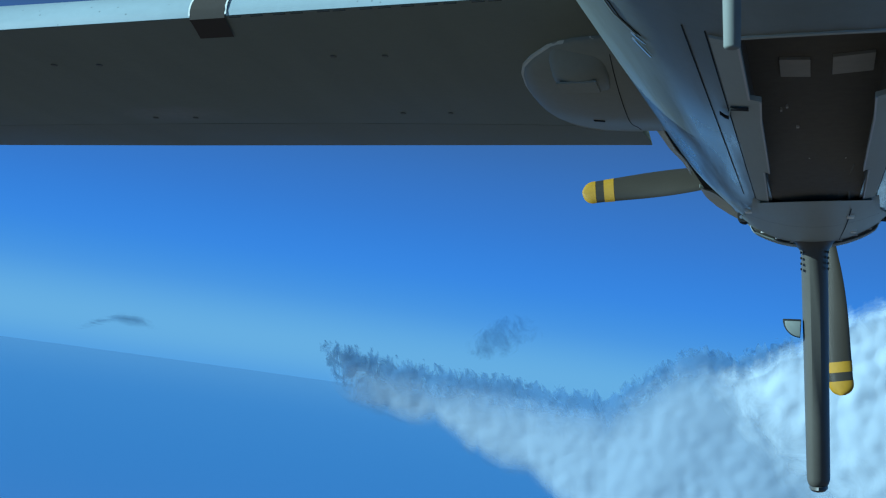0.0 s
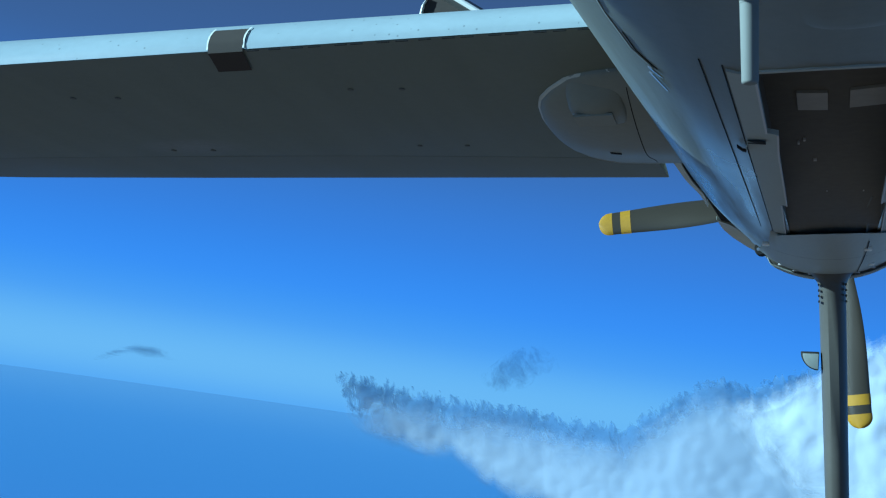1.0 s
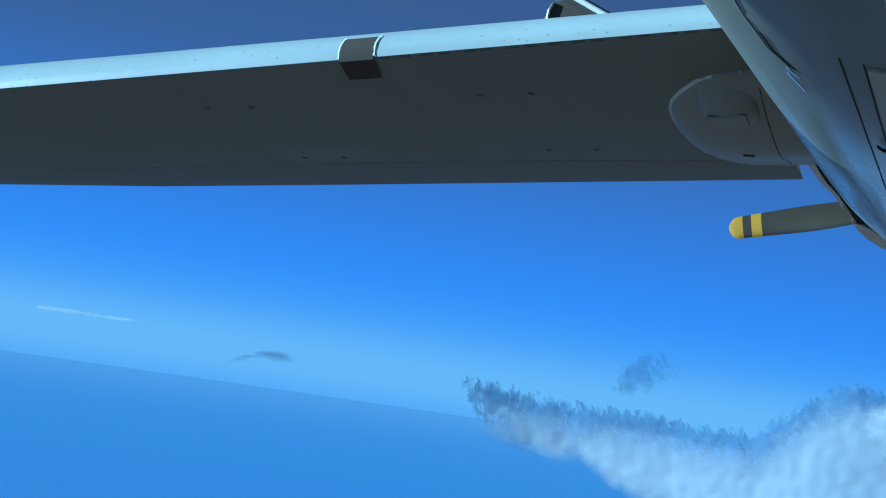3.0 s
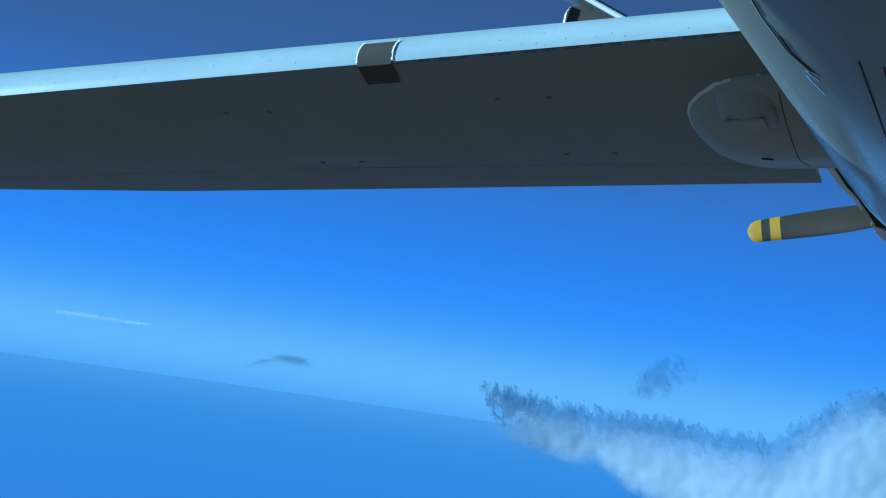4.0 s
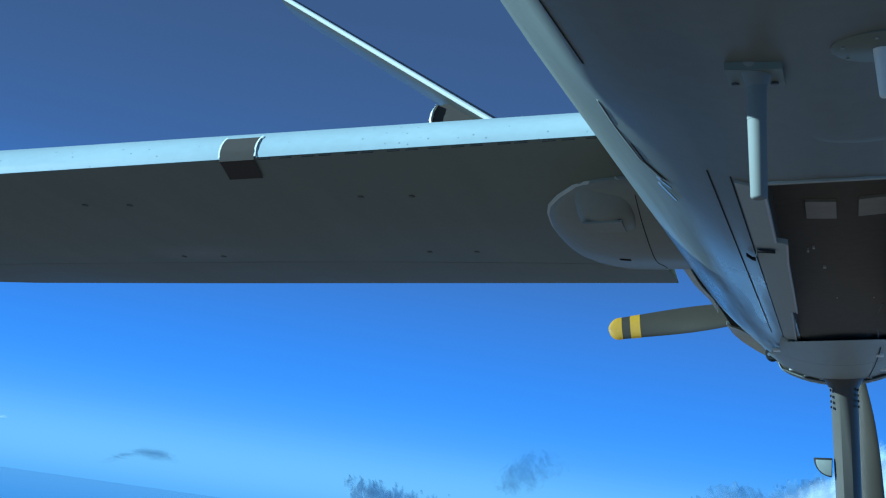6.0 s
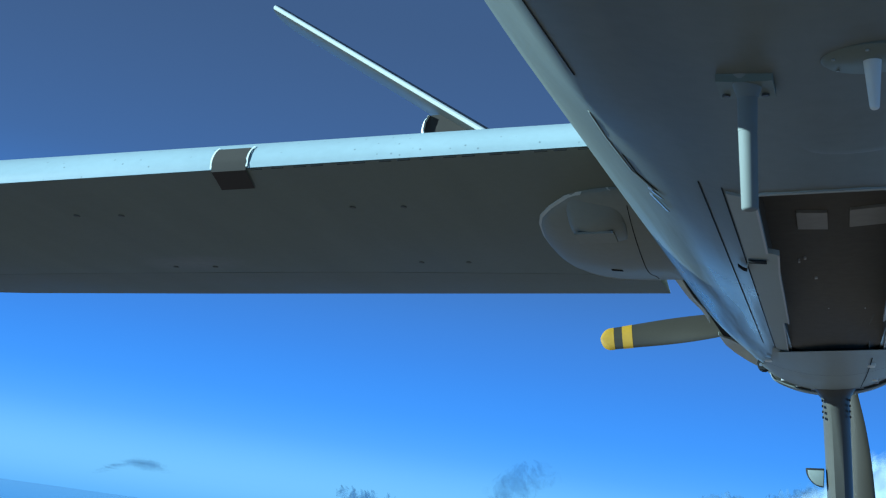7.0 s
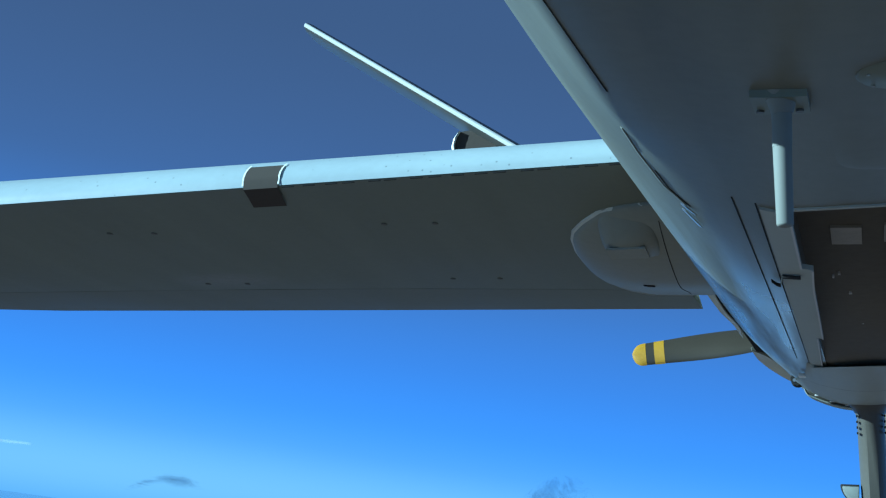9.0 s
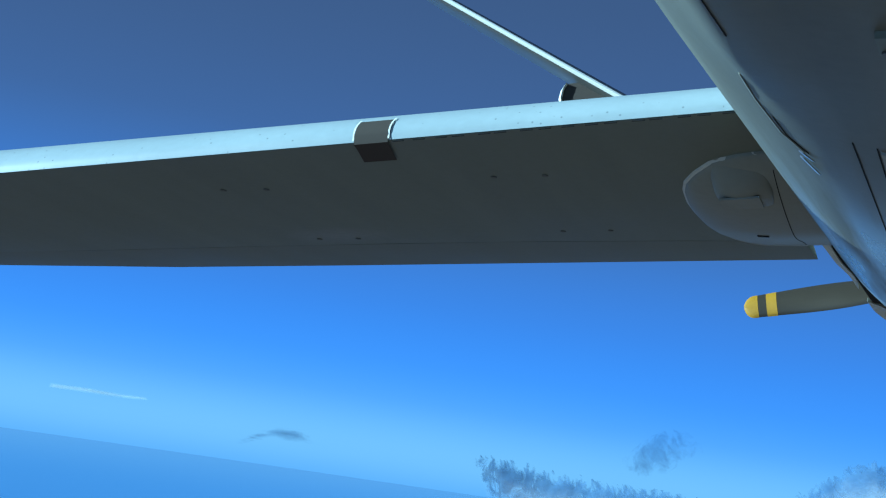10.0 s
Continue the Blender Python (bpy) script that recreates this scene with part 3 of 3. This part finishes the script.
# ---- V-tail ----
def tail_surface(s):
    secs = []
    us = [0.0, 0.004, 0.012, 0.03, 0.06, 0.12, 0.25, 0.45, 0.7, 1.0]
    n = Vector((0.552, 0, 0.834))
    for k in range(9):
        q = k / 8
        x = 0.30 + 2.63 * q
        c = 1.15 - 0.40 * q
        base = Vector((-x, 7.0, 0.716 + 0.662 * x))
        pts = [base + Vector((0, c * u, 0)) + n * foil(u, 0.09) * c for u in reversed(us)]
        pts += [base + Vector((0, c * u, 0)) - n * foil(u, 0.095) * c for u in us[1:]]
        secs.append(mirrored(pts, s))
    t = part("tail_surface", loft(secs), TAILM, aircraft, "slanted grey tail surface")
    # highlight along the tail's nose, put in as a thin white strip
    edge = [(0.009, 1), (0.006, 1), (0.003, 1), (0.0, 1), (0.004, -1), (0.012, -1)]
    secs = []
    for k in range(9):
        q = k / 8
        x = 0.30 + 2.63 * q
        c = 1.15 - 0.40 * q
        base = Vector((-x, 6.998, 0.716 + 0.662 * x))
        secs.append(mirrored([base + Vector((0, c * u, 0)) + n * d * (foil(u, 0.09) * c + 0.002) for u, d in edge], s))
    part("lit_edge_strip", loft(secs, closed=False), WHITE, t)
    body_secs, rim_secs = [], []
    for x, z, w in ((2.062, 1.995, 0.03), (2.085, 1.96, 0.05), (2.096, 1.915, 0.055), (2.089, 1.865, 0.05), (2.065, 1.775, 0.04)):
        xr = max(1.85, (z - 0.727) / 0.662 + 0.04)
        body_secs.append(mirrored([Vector((-x, 7.12, z)), Vector((-min(xr, x - 0.005), 7.10, z)), Vector((-min(xr, x - 0.005), 7.5, z)), Vector((-x, 7.45, z))], s))
        rim_secs.append(mirrored([Vector((-x + 0.008, 7.09, z)), Vector((-x - w * 0.2, 7.12, z)), Vector((-x - w * 0.2, 7.40, z)), Vector((-x + 0.008, 7.44, z))], s))
    part("tail_bracket", loft(body_secs), STRAP, t, "small dark bracket under the tail surface")
    part("bracket_rim", loft(rim_secs), WHITE, t, "pale curved bracket edge")
    return t


for s in (-1, 1):
    tail_surface(s)


# ---- ventral fin ----
def ventral_fin():
    secs = []
    for z, w, y0, c in ((0.56, 0.110, 6.97, 0.98), (0.485, 0.105, 6.98, 0.97), (0.455, 0.078, 7.03, 0.93), (0.42, 0.065, 7.05, 0.90), (0.0, 0.062, 7.13, 0.78), (-0.4, 0.059, 7.2, 0.66),
                        (-0.70, 0.057, 7.26, 0.56), (-0.725, 0.050, 7.27, 0.54), (-0.74, 0.036, 7.29, 0.5)):
        row = []
        prof = [(0.0, 0.35), (0.02, 0.62), (0.06, 0.86), (0.14, 1.0), (0.4, 0.95), (0.75, 0.5), (1.0, 0.04)]
        for u, h in prof:
            row.append(Vector((CX + w * h, y0 + c * u, z)))
        for u, h in reversed(prof):
            row.append(Vector((CX - w * h, y0 + c * u, z)))
        secs.append(row)
    f = part("ventral_fin", loft(secs), FINM, aircraft, "dark grey ventral fin below the tail")
    for s in (-1, 1):
        for k in range(4):
            z = 0.335 + 0.027 * k
            part("fin_clip", box(CX + s * 0.064 - 0.004, CX + s * 0.064 + 0.004, 7.08, 7.12, z, z + 0.010, 0.002), SEAM, f)
    part("fin_cap", loft([[Vector((CX + w * math.cos(a), 7.40 + d * math.sin(a), z)) for a in [math.tau * i / 20 for i in range(20)]]
                          for z, w, d in ((-0.735, 0.045, 0.14), (-0.75, 0.046, 0.145), (-0.762, 0.036, 0.11), (-0.768, 0.015, 0.06))]), FINM, f, "dark rounded tip")
    bowl = [(0.0, 0.0)] + [(-math.sin(q), -math.cos(q)) for q in [radians(4 + 86 * i / 12) for i in range(13)]] + [(-0.97, 0.04)]
    part("fin_lamp", loft([[Vector((-0.050 - 0.088 * g * -u, 7.2 + d, 0.096 + 0.092 * g * v)) for u, v in bowl]
                           for d, g in ((-0.030, 0.80), (-0.024, 0.94), (-0.01, 1.0), (0.12, 0.95), (0.22, 0.5))]), SEAM, f, "small half-round lamp housing, dark edged")
    part("lamp_lens", loft([[Vector((-0.052 - 0.068 * g * -u, 7.163 + d, 0.086 + 0.068 * g * v)) for u, v in bowl] for d, g in ((0.0, 0.9), (0.005, 1.12), (0.012, 1.12))]), FAIR, f, "pale grey lamp lens")
    return f


ventral_fin()


# ---- propeller ----
def propeller():
    hub = Vector((CX, 8.35, 1.02))
    rings = []
    for y, r in ((-0.35, 0.24), (-0.2, 0.26), (0.1, 0.25), (0.35, 0.19), (0.55, 0.10), (0.64, 0.02)):
        rings.append([hub + Vector((r * math.cos(t), y, r * math.sin(t))) for t in [i * math.tau / 32 for i in range(32)]])
    prop = part("propeller", loft(rings), GREY, aircraft, "four-blade pusher propeller with yellow tip bands")
    R = 1.345

    def piece(r0, r1, n, out_by):
        secs = []
        for k in range(n + 1):
            r = r0 + (r1 - r0) * k / n
            q = r / R
            c = 0.084 * (0.85 + 0.42 * smoothstep(0.1, 0.5, q) - 0.42 * smoothstep(0.5, 1.0, q))
            if q > 0.955:
                c *= math.sqrt(max(0.02, 1 - ((q - 0.955) / 0.047) ** 2))
            tw = -radians(62 - 42 * smoothstep(0.05, 1.0, q))
            row = []
            for i in range(18):
                a = math.tau * i / 18
                x, y = c * math.cos(a), (0.022 * (1.15 - q) + 0.006) * math.sin(a) + 0.010 * math.cos(a) ** 2
                x, y = x * (1 + out_by), y + math.copysign(out_by * 0.05, y)
                row.append(Vector((r, x * math.sin(tw) * 1.0 + y * math.cos(tw), x * math.cos(tw) - y * math.sin(tw))))
            secs.append(row)
        return loft(secs)

    first = None
    for k in range(4):
        m = Matrix.Translation(hub) @ Matrix.Rotation(-radians(186 + 90 * k), 4, "Y")
        if first is None:
            first = (part("blade", piece(0.18, R, 26, 0.0), BLADE), part("tip_band", piece(1.265, R + 0.001, 10, 0.02), YELLOW), part("stripe", piece(1.155, 1.215, 3, 0.02), YELLOW))
            obs = first
        else:
            obs = [new(o.name.split(".")[0], o.data) for o in first]
        for o in obs:
            o.parent = prop
            o.matrix_basis = m
    return prop


propeller()

# ---- belly fittings ----
probe_y = 1.52
top = belly(-0.075, probe_y).z
mount = skin_strip("probe_mount", [(-0.108, 1.515), (-0.107, 1.585)], [(-0.046, 1.490), (-0.045, 1.56)], UNDER, aircraft, 0.008, 0.014, "grey bolted probe mount")
part("boss", rod((-0.074, probe_y, top + 0.005), (-0.074, probe_y, top - 0.022), 0.020, 0.0115, 28), PROBEM, mount)
for bx, by in ((-0.100, 1.565), (-0.056, 1.545)):
    bz = belly(bx, by, 0.008).z
    part("bolt", rod((bx, by, bz), (bx, by, bz - 0.003), 0.0045, 0.0045, 10), FINM, mount)
part("sleeve", rod((-0.074, probe_y, top), (-0.0755, probe_y, 0.382), 0.0112, 0.0106, 28), PROBEM, mount, "grey painted sleeve")
part("probe", rod((-0.0755, probe_y, 0.382), (-0.076, probe_y, 0.297), 0.0103, 0.0092, 28, 0.004), PROBEM, mount, "slim grey probe")
cone_y = 1.45
cz0 = belly(0.054, cone_y).z
disc = part("antenna_base", loft([[Vector((0.054 + r * math.cos(t), cone_y + r * math.sin(t), z)) for t in [i * math.tau / 40 for i in range(40)]]
                                  for r, z in ((0.050, cz0 + 0.02), (0.050, cz0 - 0.001), (0.046, cz0 - 0.004))]), UNDER, aircraft, "round grey antenna base")
for k in range(6):
    q = k * math.tau / 6 + 0.4
    part("screw", rod((0.054 + 0.041 * math.cos(q), cone_y + 0.041 * math.sin(q), cz0 - 0.003), (0.054 + 0.041 * math.cos(q), cone_y + 0.041 * math.sin(q), cz0 - 0.0055), 0.002, 0.002, 8), COWL, disc)
part("antenna", rod((0.055, cone_y, cz0), (0.055, cone_y, 0.382), 0.0095, 0.0050, 24, 0.004), WHITE, disc, "stubby white cone antenna")
# panel ahead of the bay, seams and latches on the skin
wedge = []
for k in range(15):
    y = 1.60 + 0.285 * k / 14
    x0 = float(np.interp(y, [1.60, 1.69, 1.80, 1.85, 1.875, 1.885], [-0.030, -0.036, -0.029, -0.024, -0.008, 0.010]))
    rise = 0.0032 * smoothstep(1.60, 1.84, y) * (1.0 - smoothstep(1.872, 1.885, y)) - 0.0012
    row = []
    for i in range(13):
        q = (i / 12) ** 2
        row.append(belly(x0 + (0.24 - x0) * q, y, -0.0012 + (rise + 0.0012) * smoothstep(0.0, 0.10, q)))
    wedge.append(row + [p + Vector((0, 0, 0.010)) for p in reversed(row)])
part("belly_panel", loft(wedge), GREY, aircraft)


def line(name, pts, wide, material, out_by):
    skin_strip(name, pts, [(x + wide, y) for x, y in pts], material, aircraft, out_by, 0.003)


line("panel_seam", [(-0.2915, 0.815), (-0.287, 1.26), (-0.280, 1.599)], 0.0018, SEAM, 0.001)
line("panel_edge", [(-0.317, 1.924), (-0.328, 2.14), (-0.318, 2.36), (-0.290, 2.45)], 0.0025, COWL, 0.0012)
line("panel_seam", [(-0.314, 2.24), (-0.308, 2.36), (-0.282, 2.44)], 0.002, SEAM, 0.0012)
line("latch", [(-0.296, 2.43), (-0.280, 2.47)], 0.007, STEEL, 0.006)
line("latch", [(-0.301, 2.49), (-0.283, 2.60)], 0.006, STEEL, 0.006)

# ---- sea ----
def sea():
    bm = bmesh.new()
    radii = [0, 40, 120, 300, 700, 1400, 2500, 3600, 4600, 4900]
    n = 96
    centre = bm.verts.new((0, 0, 0))
    last = None
    for r in radii[1:]:
        ring = [bm.verts.new((r * math.cos(i * math.tau / n), r * math.sin(i * math.tau / n), 0)) for i in range(n)]
        for i in range(n):
            j = (i + 1) % n
            if last is None:
                bm.faces.new((centre, ring[i], ring[j]))
            else:
                bm.faces.new((last[i], ring[i], ring[j], last[j]))
        last = ring
    m = bpy.data.materials.new("sea_water")
    m.use_nodes = True
    nn, l = m.node_tree.nodes, m.node_tree.links
    p = nn["Principled BSDF"]
    p.inputs["Base Color"].default_value = (0.006, 0.050, 0.13, 1)
    p.inputs["Roughness"].default_value = 0.36
    p.inputs["IOR"].default_value = 1.5
    co = nn.new("ShaderNodeTexCoord")
    tex = nn.new("ShaderNodeTexNoise")
    tex.inputs["Scale"].default_value, tex.inputs["Detail"].default_value = 0.05, 8.0
    l.new(co.outputs["Object"], tex.inputs["Vector"])
    b = nn.new("ShaderNodeBump")
    b.inputs["Strength"].default_value, b.inputs["Distance"].default_value = 0.12, 2.0
    l.new(tex.outputs["Fac"], b.inputs["Height"])
    l.new(b.outputs[0], p.inputs["Normal"])
    # haze put in as see-through water: the sky's haze shows, most far out
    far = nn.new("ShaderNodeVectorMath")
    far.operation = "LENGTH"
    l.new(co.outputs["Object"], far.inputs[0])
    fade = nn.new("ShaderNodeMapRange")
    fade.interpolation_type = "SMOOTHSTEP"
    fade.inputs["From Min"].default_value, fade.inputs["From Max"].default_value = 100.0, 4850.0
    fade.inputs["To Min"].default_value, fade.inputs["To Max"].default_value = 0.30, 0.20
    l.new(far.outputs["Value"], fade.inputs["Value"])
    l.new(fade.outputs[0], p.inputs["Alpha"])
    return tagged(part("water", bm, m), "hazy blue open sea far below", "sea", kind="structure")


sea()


# ---- clouds ----
def vapour(name, tint, most, scale, soft, amp, glow=0.3, cut=0.52, stretch=(1.0, 1.0, 1.0), curl=0.8, detail=6.0, lean=0.0):
    """Cloud stuff: dense inside, torn and thin towards the rim (the point attribute "inside", in degrees from the rim)."""
    m = bpy.data.materials.new(name)
    m.use_nodes = True
    n, l = m.node_tree.nodes, m.node_tree.links
    n.clear()
    o = n.new("ShaderNodeOutputMaterial")
    d = n.new("ShaderNodeBsdfDiffuse")
    d.inputs["Color"].default_value = (*tint, 1)
    t = n.new("ShaderNodeBsdfTranslucent")
    t.inputs["Color"].default_value = (*tint, 1)
    mx = n.new("ShaderNodeMixShader")
    mx.inputs[0].default_value = glow
    l.new(d.outputs[0], mx.inputs[1])
    l.new(t.outputs[0], mx.inputs[2])
    co = n.new("ShaderNodeTexCoord")
    tip = n.new("ShaderNodeMapping")
    tip.inputs["Rotation"].default_value = (0.0, radians(lean), 0.0)
    l.new(co.outputs["Object"], tip.inputs["Vector"])
    mp = n.new("ShaderNodeMapping")
    mp.inputs["Scale"].default_value = stretch
    l.new(tip.outputs[0], mp.inputs["Vector"])
    ns = n.new("ShaderNodeTexNoise")
    ns.inputs["Scale"].default_value, ns.inputs["Detail"].default_value, ns.inputs["Roughness"].default_value = scale, detail, 0.60
    ns.inputs["Distortion"].default_value = curl
    l.new(mp.outputs[0], ns.inputs["Vector"])
    at = n.new("ShaderNodeAttribute")
    at.attribute_name = "inside"
    wob = n.new("ShaderNodeMath")
    wob.operation = "MULTIPLY_ADD"
    wob.inputs[1].default_value = amp
    l.new(ns.outputs["Fac"], wob.inputs[0])
    l.new(at.outputs["Fac"], wob.inputs[2])
    r = n.new("ShaderNodeMapRange")
    r.interpolation_type = "SMOOTHSTEP"
    r.inputs["From Min"].default_value, r.inputs["From Max"].default_value = amp * cut, amp * cut + soft
    r.inputs["To Min"].default_value, r.inputs["To Max"].default_value = 0.0, most
    l.new(wob.outputs[0], r.inputs["Value"])
    tr = n.new("ShaderNodeBsdfTransparent")
    m2 = n.new("ShaderNodeMixShader")
    l.new(r.outputs[0], m2.inputs[0])
    l.new(tr.outputs[0], m2.inputs[1])
    l.new(mx.outputs[0], m2.inputs[2])
    l.new(m2.outputs[0], o.inputs["Surface"])
    return m


def toward(az, el, dist):
    """A place in that direction of the aircraft's frame, in degrees, at that distance."""
    a, e = radians(az), radians(el)
    return BANKED @ (Vector((math.sin(a) * math.cos(e), math.cos(a) * math.cos(e), math.sin(e))) * dist)



def cloud_body(name, label, crest, foot, dist, thick, relief, lump, material, n_az, n_el, under=1.0, jag=0.0, lean=0.0, scallop=0.0, swing=0.0):
    """A closed lens of cloud between its crest and its foot, each a row of (azimuth, elevation), with billowing faces."""
    a0, a1 = crest[0][0], crest[-1][0]
    verts, inside, faces = [], [], []
    ca, ce, fa, fe = [p[0] for p in crest], [p[1] for p in crest], [p[0] for p in foot], [p[1] for p in foot]
    for side in (-1, 1):
        base = len(verts)
        for i in range(n_az + 1):
            az = a0 + (a1 - a0) * i / n_az
            hi, lo = float(np.interp(az, ca, ce)), float(np.interp(az, fa, fe))
            top = hi
            away = dist + swing * (1.0 - smoothstep(a0 - 3.0, a0 + 18.0, az))       # the bank's thin end lies further off
            edge = lo
            if scallop:
                turn = (az * 0.75 + 0.35 * math.sin(az * 1.9)) % 1.0
                edge += scallop * (1.0 - math.sqrt(max(0.0, 1 - (2 * turn - 1) ** 2))) * (0.6 + 0.8 * noise.noise(Vector((az * 0.4, 1.0, 3.0))))
            hi += jag * (noise.noise(Vector((az * 2.6, 5.0, dist))) + 0.7 * noise.noise(Vector((az * 6.5, 9.0, dist))))
            for j in range(n_el + 1):
                v = j / n_el
                el = lo + (hi - lo) * v
                crestward = top - el + (hi - top) * math.exp(-max(0.0, top - el) / 0.5)
                q = Vector((az, el, 7.0 * side)) / lump
                mild = 0.5 + noise.noise(q * 0.35 + Vector((8, 2, 5)))
                bil = 1.2 * noise.noise(q * 0.5) + mild * (0.9 * (0.5 - noise.voronoi(q)[0][0]) + 0.5 * (0.5 - noise.voronoi(q * 2.3)[0][0])) + 0.25 * noise.noise(q * 3.1)
                deep = max(0.0, min(top - el, (el - lo) * under, (az - a0) * 1.5, a1 - az))
                swell = min(1.0, math.sqrt(deep / (0.35 * lump + 0.02)))
                verts.append(toward(az, el, away + lean * v + side * swell * (thick * (1.0 - math.exp(-(top - lo) / (2 * lump))) + relief * bil)))
                inside.append(max(0.0, min(crestward, (el - edge) * under, (az - a0) * 0.5, (a1 - az) * 0.3)))
        for i in range(n_az):
            for j in range(n_el):
                a = base + i * (n_el + 1) + j
                q = (a, a + n_el + 1, a + n_el + 2, a + 1)
                faces.append(q if side < 0 else q[::-1])
    me = bpy.data.meshes.new(name)
    me.from_pydata(verts, [], faces)
    me.attributes.new("inside", "FLOAT", "POINT").data.foreach_set("value", inside)
    for p in me.polygons:
        p.use_smooth = True
    me.materials.append(material)
    return tagged(new(name, me), label, "cloud", kind="stuff")


TIP_AZ, TIP_EL = -19.7, -0.15
CREST = [(TIP_AZ + a, TIP_EL + e) for a, e in ((0, -0.1), (0.25, 0.02), (1.1, -0.17), (2.7, -0.60), (4.5, -0.98), (6.2, -1.2), (7.8, -1.45), (9.5, -1.85), (11.6, -2.15), (13.2, -1.2), (14.6, -0.35),
                                                (15.6, -0.25), (16.6, -0.6), (18.0, -0.1), (20.0, 0.5), (22.5, 2.0), (26.0, 3.3), (32.0, 4.3))]
FOOT = [(TIP_AZ + a, TIP_EL + e) for a, e in ((0, -0.15), (0.30, -0.95), (0.55, -1.95), (1.1, -2.4), (2.0, -2.7), (3.6, -3.35), (4.7, -3.3), (5.3, -3.9), (6.1, -4.5), (7.3, -5.2), (8.4, -5.3),
                                              (9.4, -6.3), (11.0, -7.6), (13.0, -10.0), (32.0, -10.0))]
cloud_body("cloud_bank", "white billowing cloud bank", CREST, FOOT, 450, 18, 1.15, 1.5,
           vapour("cloud_white", (0.475, 0.605, 0.705), 0.90, 0.13, 2.2, 1.0, 0.45, 0.50, (0.9, 0.9, 1.0), 0.6, 3.0), 430, 110, 1.8, 0.22, scallop=0.35, swing=45.0)
# the torn fringe along the crest, behind the bank, tinted dark for its shade
FRINGE = [p for p in CREST if p[0] < 2.5]
cloud_body("cloud_fringe", "ragged fringe along the cloud bank's crest, tinted grey-blue for shade", [(a, e + 0.3) for a, e in FRINGE],
           [(a, max(e - 2.0, float(np.interp(a, [p[0] for p in FOOT], [p[1] for p in FOOT])))) for a, e in FRINGE], 474, 1.5, 0.9, 1.0,
           vapour("fringe_shaded_vapour", (0.135, 0.305, 0.50), 0.66, 0.24, 0.40, 1.8, 0.3, 0.53, (1.0, 1.0, 0.5), 1.8, 2.5, lean=24.0), 400, 60, 0.3, 0.30, swing=45.0)
# the bright heap that rises out of the bank
HEAP = [(-4.4, -1.40), (-3.4, -0.80), (-2.6, -0.80), (-1.8, -0.50), (-1.2, 0.00), (-0.5, 0.15), (0.1, 0.75), (0.9, 1.00), (1.6, 1.50), (2.6, 1.70), (4.0, 2.50), (7.0, 3.00), (12.0, 3.60)]
cloud_body("white_cumulus", "bright white cumulus heap beside the cloud bank", HEAP, [(-4.4, -1.3), (-2.6, -4.0), (-1.0, -6.0), (2.0, -8.0), (12.0, -9.5)], 402, 12, 1.6, 2.0,
           vapour("cumulus_white", (0.64, 0.75, 0.81), 0.86, 0.12, 1.5, 1.3, 0.2, 0.42, (1.0, 1.0, 1.0), 0.8, 4.0), 260, 110, 0.4, 0.3)
# two far clouds in shade, which is put into their dark blue tints
cloud_body("thin_cloud", "small thin cloud over the horizon, tinted blue for shade", [(-29.4, 0.75), (-28.9, 0.92), (-28.3, 1.12), (-27.7, 1.30), (-27.1, 1.25), (-26.5, 1.05), (-26.0, 0.85)],
           [(-29.4, 0.55), (-28.9, 0.58), (-28.3, 0.70), (-27.7, 0.72), (-27.1, 0.65), (-26.5, 0.58), (-26.0, 0.55)], 2600, 8, 6, 0.3,
           vapour("thin_shaded_vapour", (0.035, 0.145, 0.325), 0.36, 0.04, 0.45, 1.0, 0.5, 0.52, (0.3, 0.3, 1.5)), 100, 24)
cloud_body("shaded_wisp", "torn wisp of cloud, tinted blue for shade", [(-13.8, 0.0), (-13.0, 0.7), (-12.1, 1.2), (-11.3, 1.15), (-10.5, 0.75)],
           [(-13.8, -0.5), (-13.0, -0.75), (-12.1, -0.6), (-11.3, -0.1), (-10.5, 0.3)], 2600, 10, 8, 0.4,
           vapour("wisp_shaded_vapour", (0.040, 0.165, 0.365), 0.24, 0.040, 0.7, 2.0, 0.5, 0.52, (1.0, 1.0, 0.6), 1.4, lean=25.0), 90, 50)
cloud_body("bright_streak", "thin bright streak of cloud low over the sea", [(-36.6, 2.9), (-35.0, 2.70), (-33.9, 2.50), (-32.8, 2.38)],
           [(-36.6, 2.72), (-35.0, 2.50), (-33.9, 2.34), (-32.8, 2.24)], 2600, 0.6, 0.3, 0.2,
           vapour("streak_vapour", (0.66, 0.92, 1.0), 0.7, 0.02, 0.16, 0.16, 0.0, 0.40, (0.4, 0.4, 1.6)), 80, 8, lean=60.0)
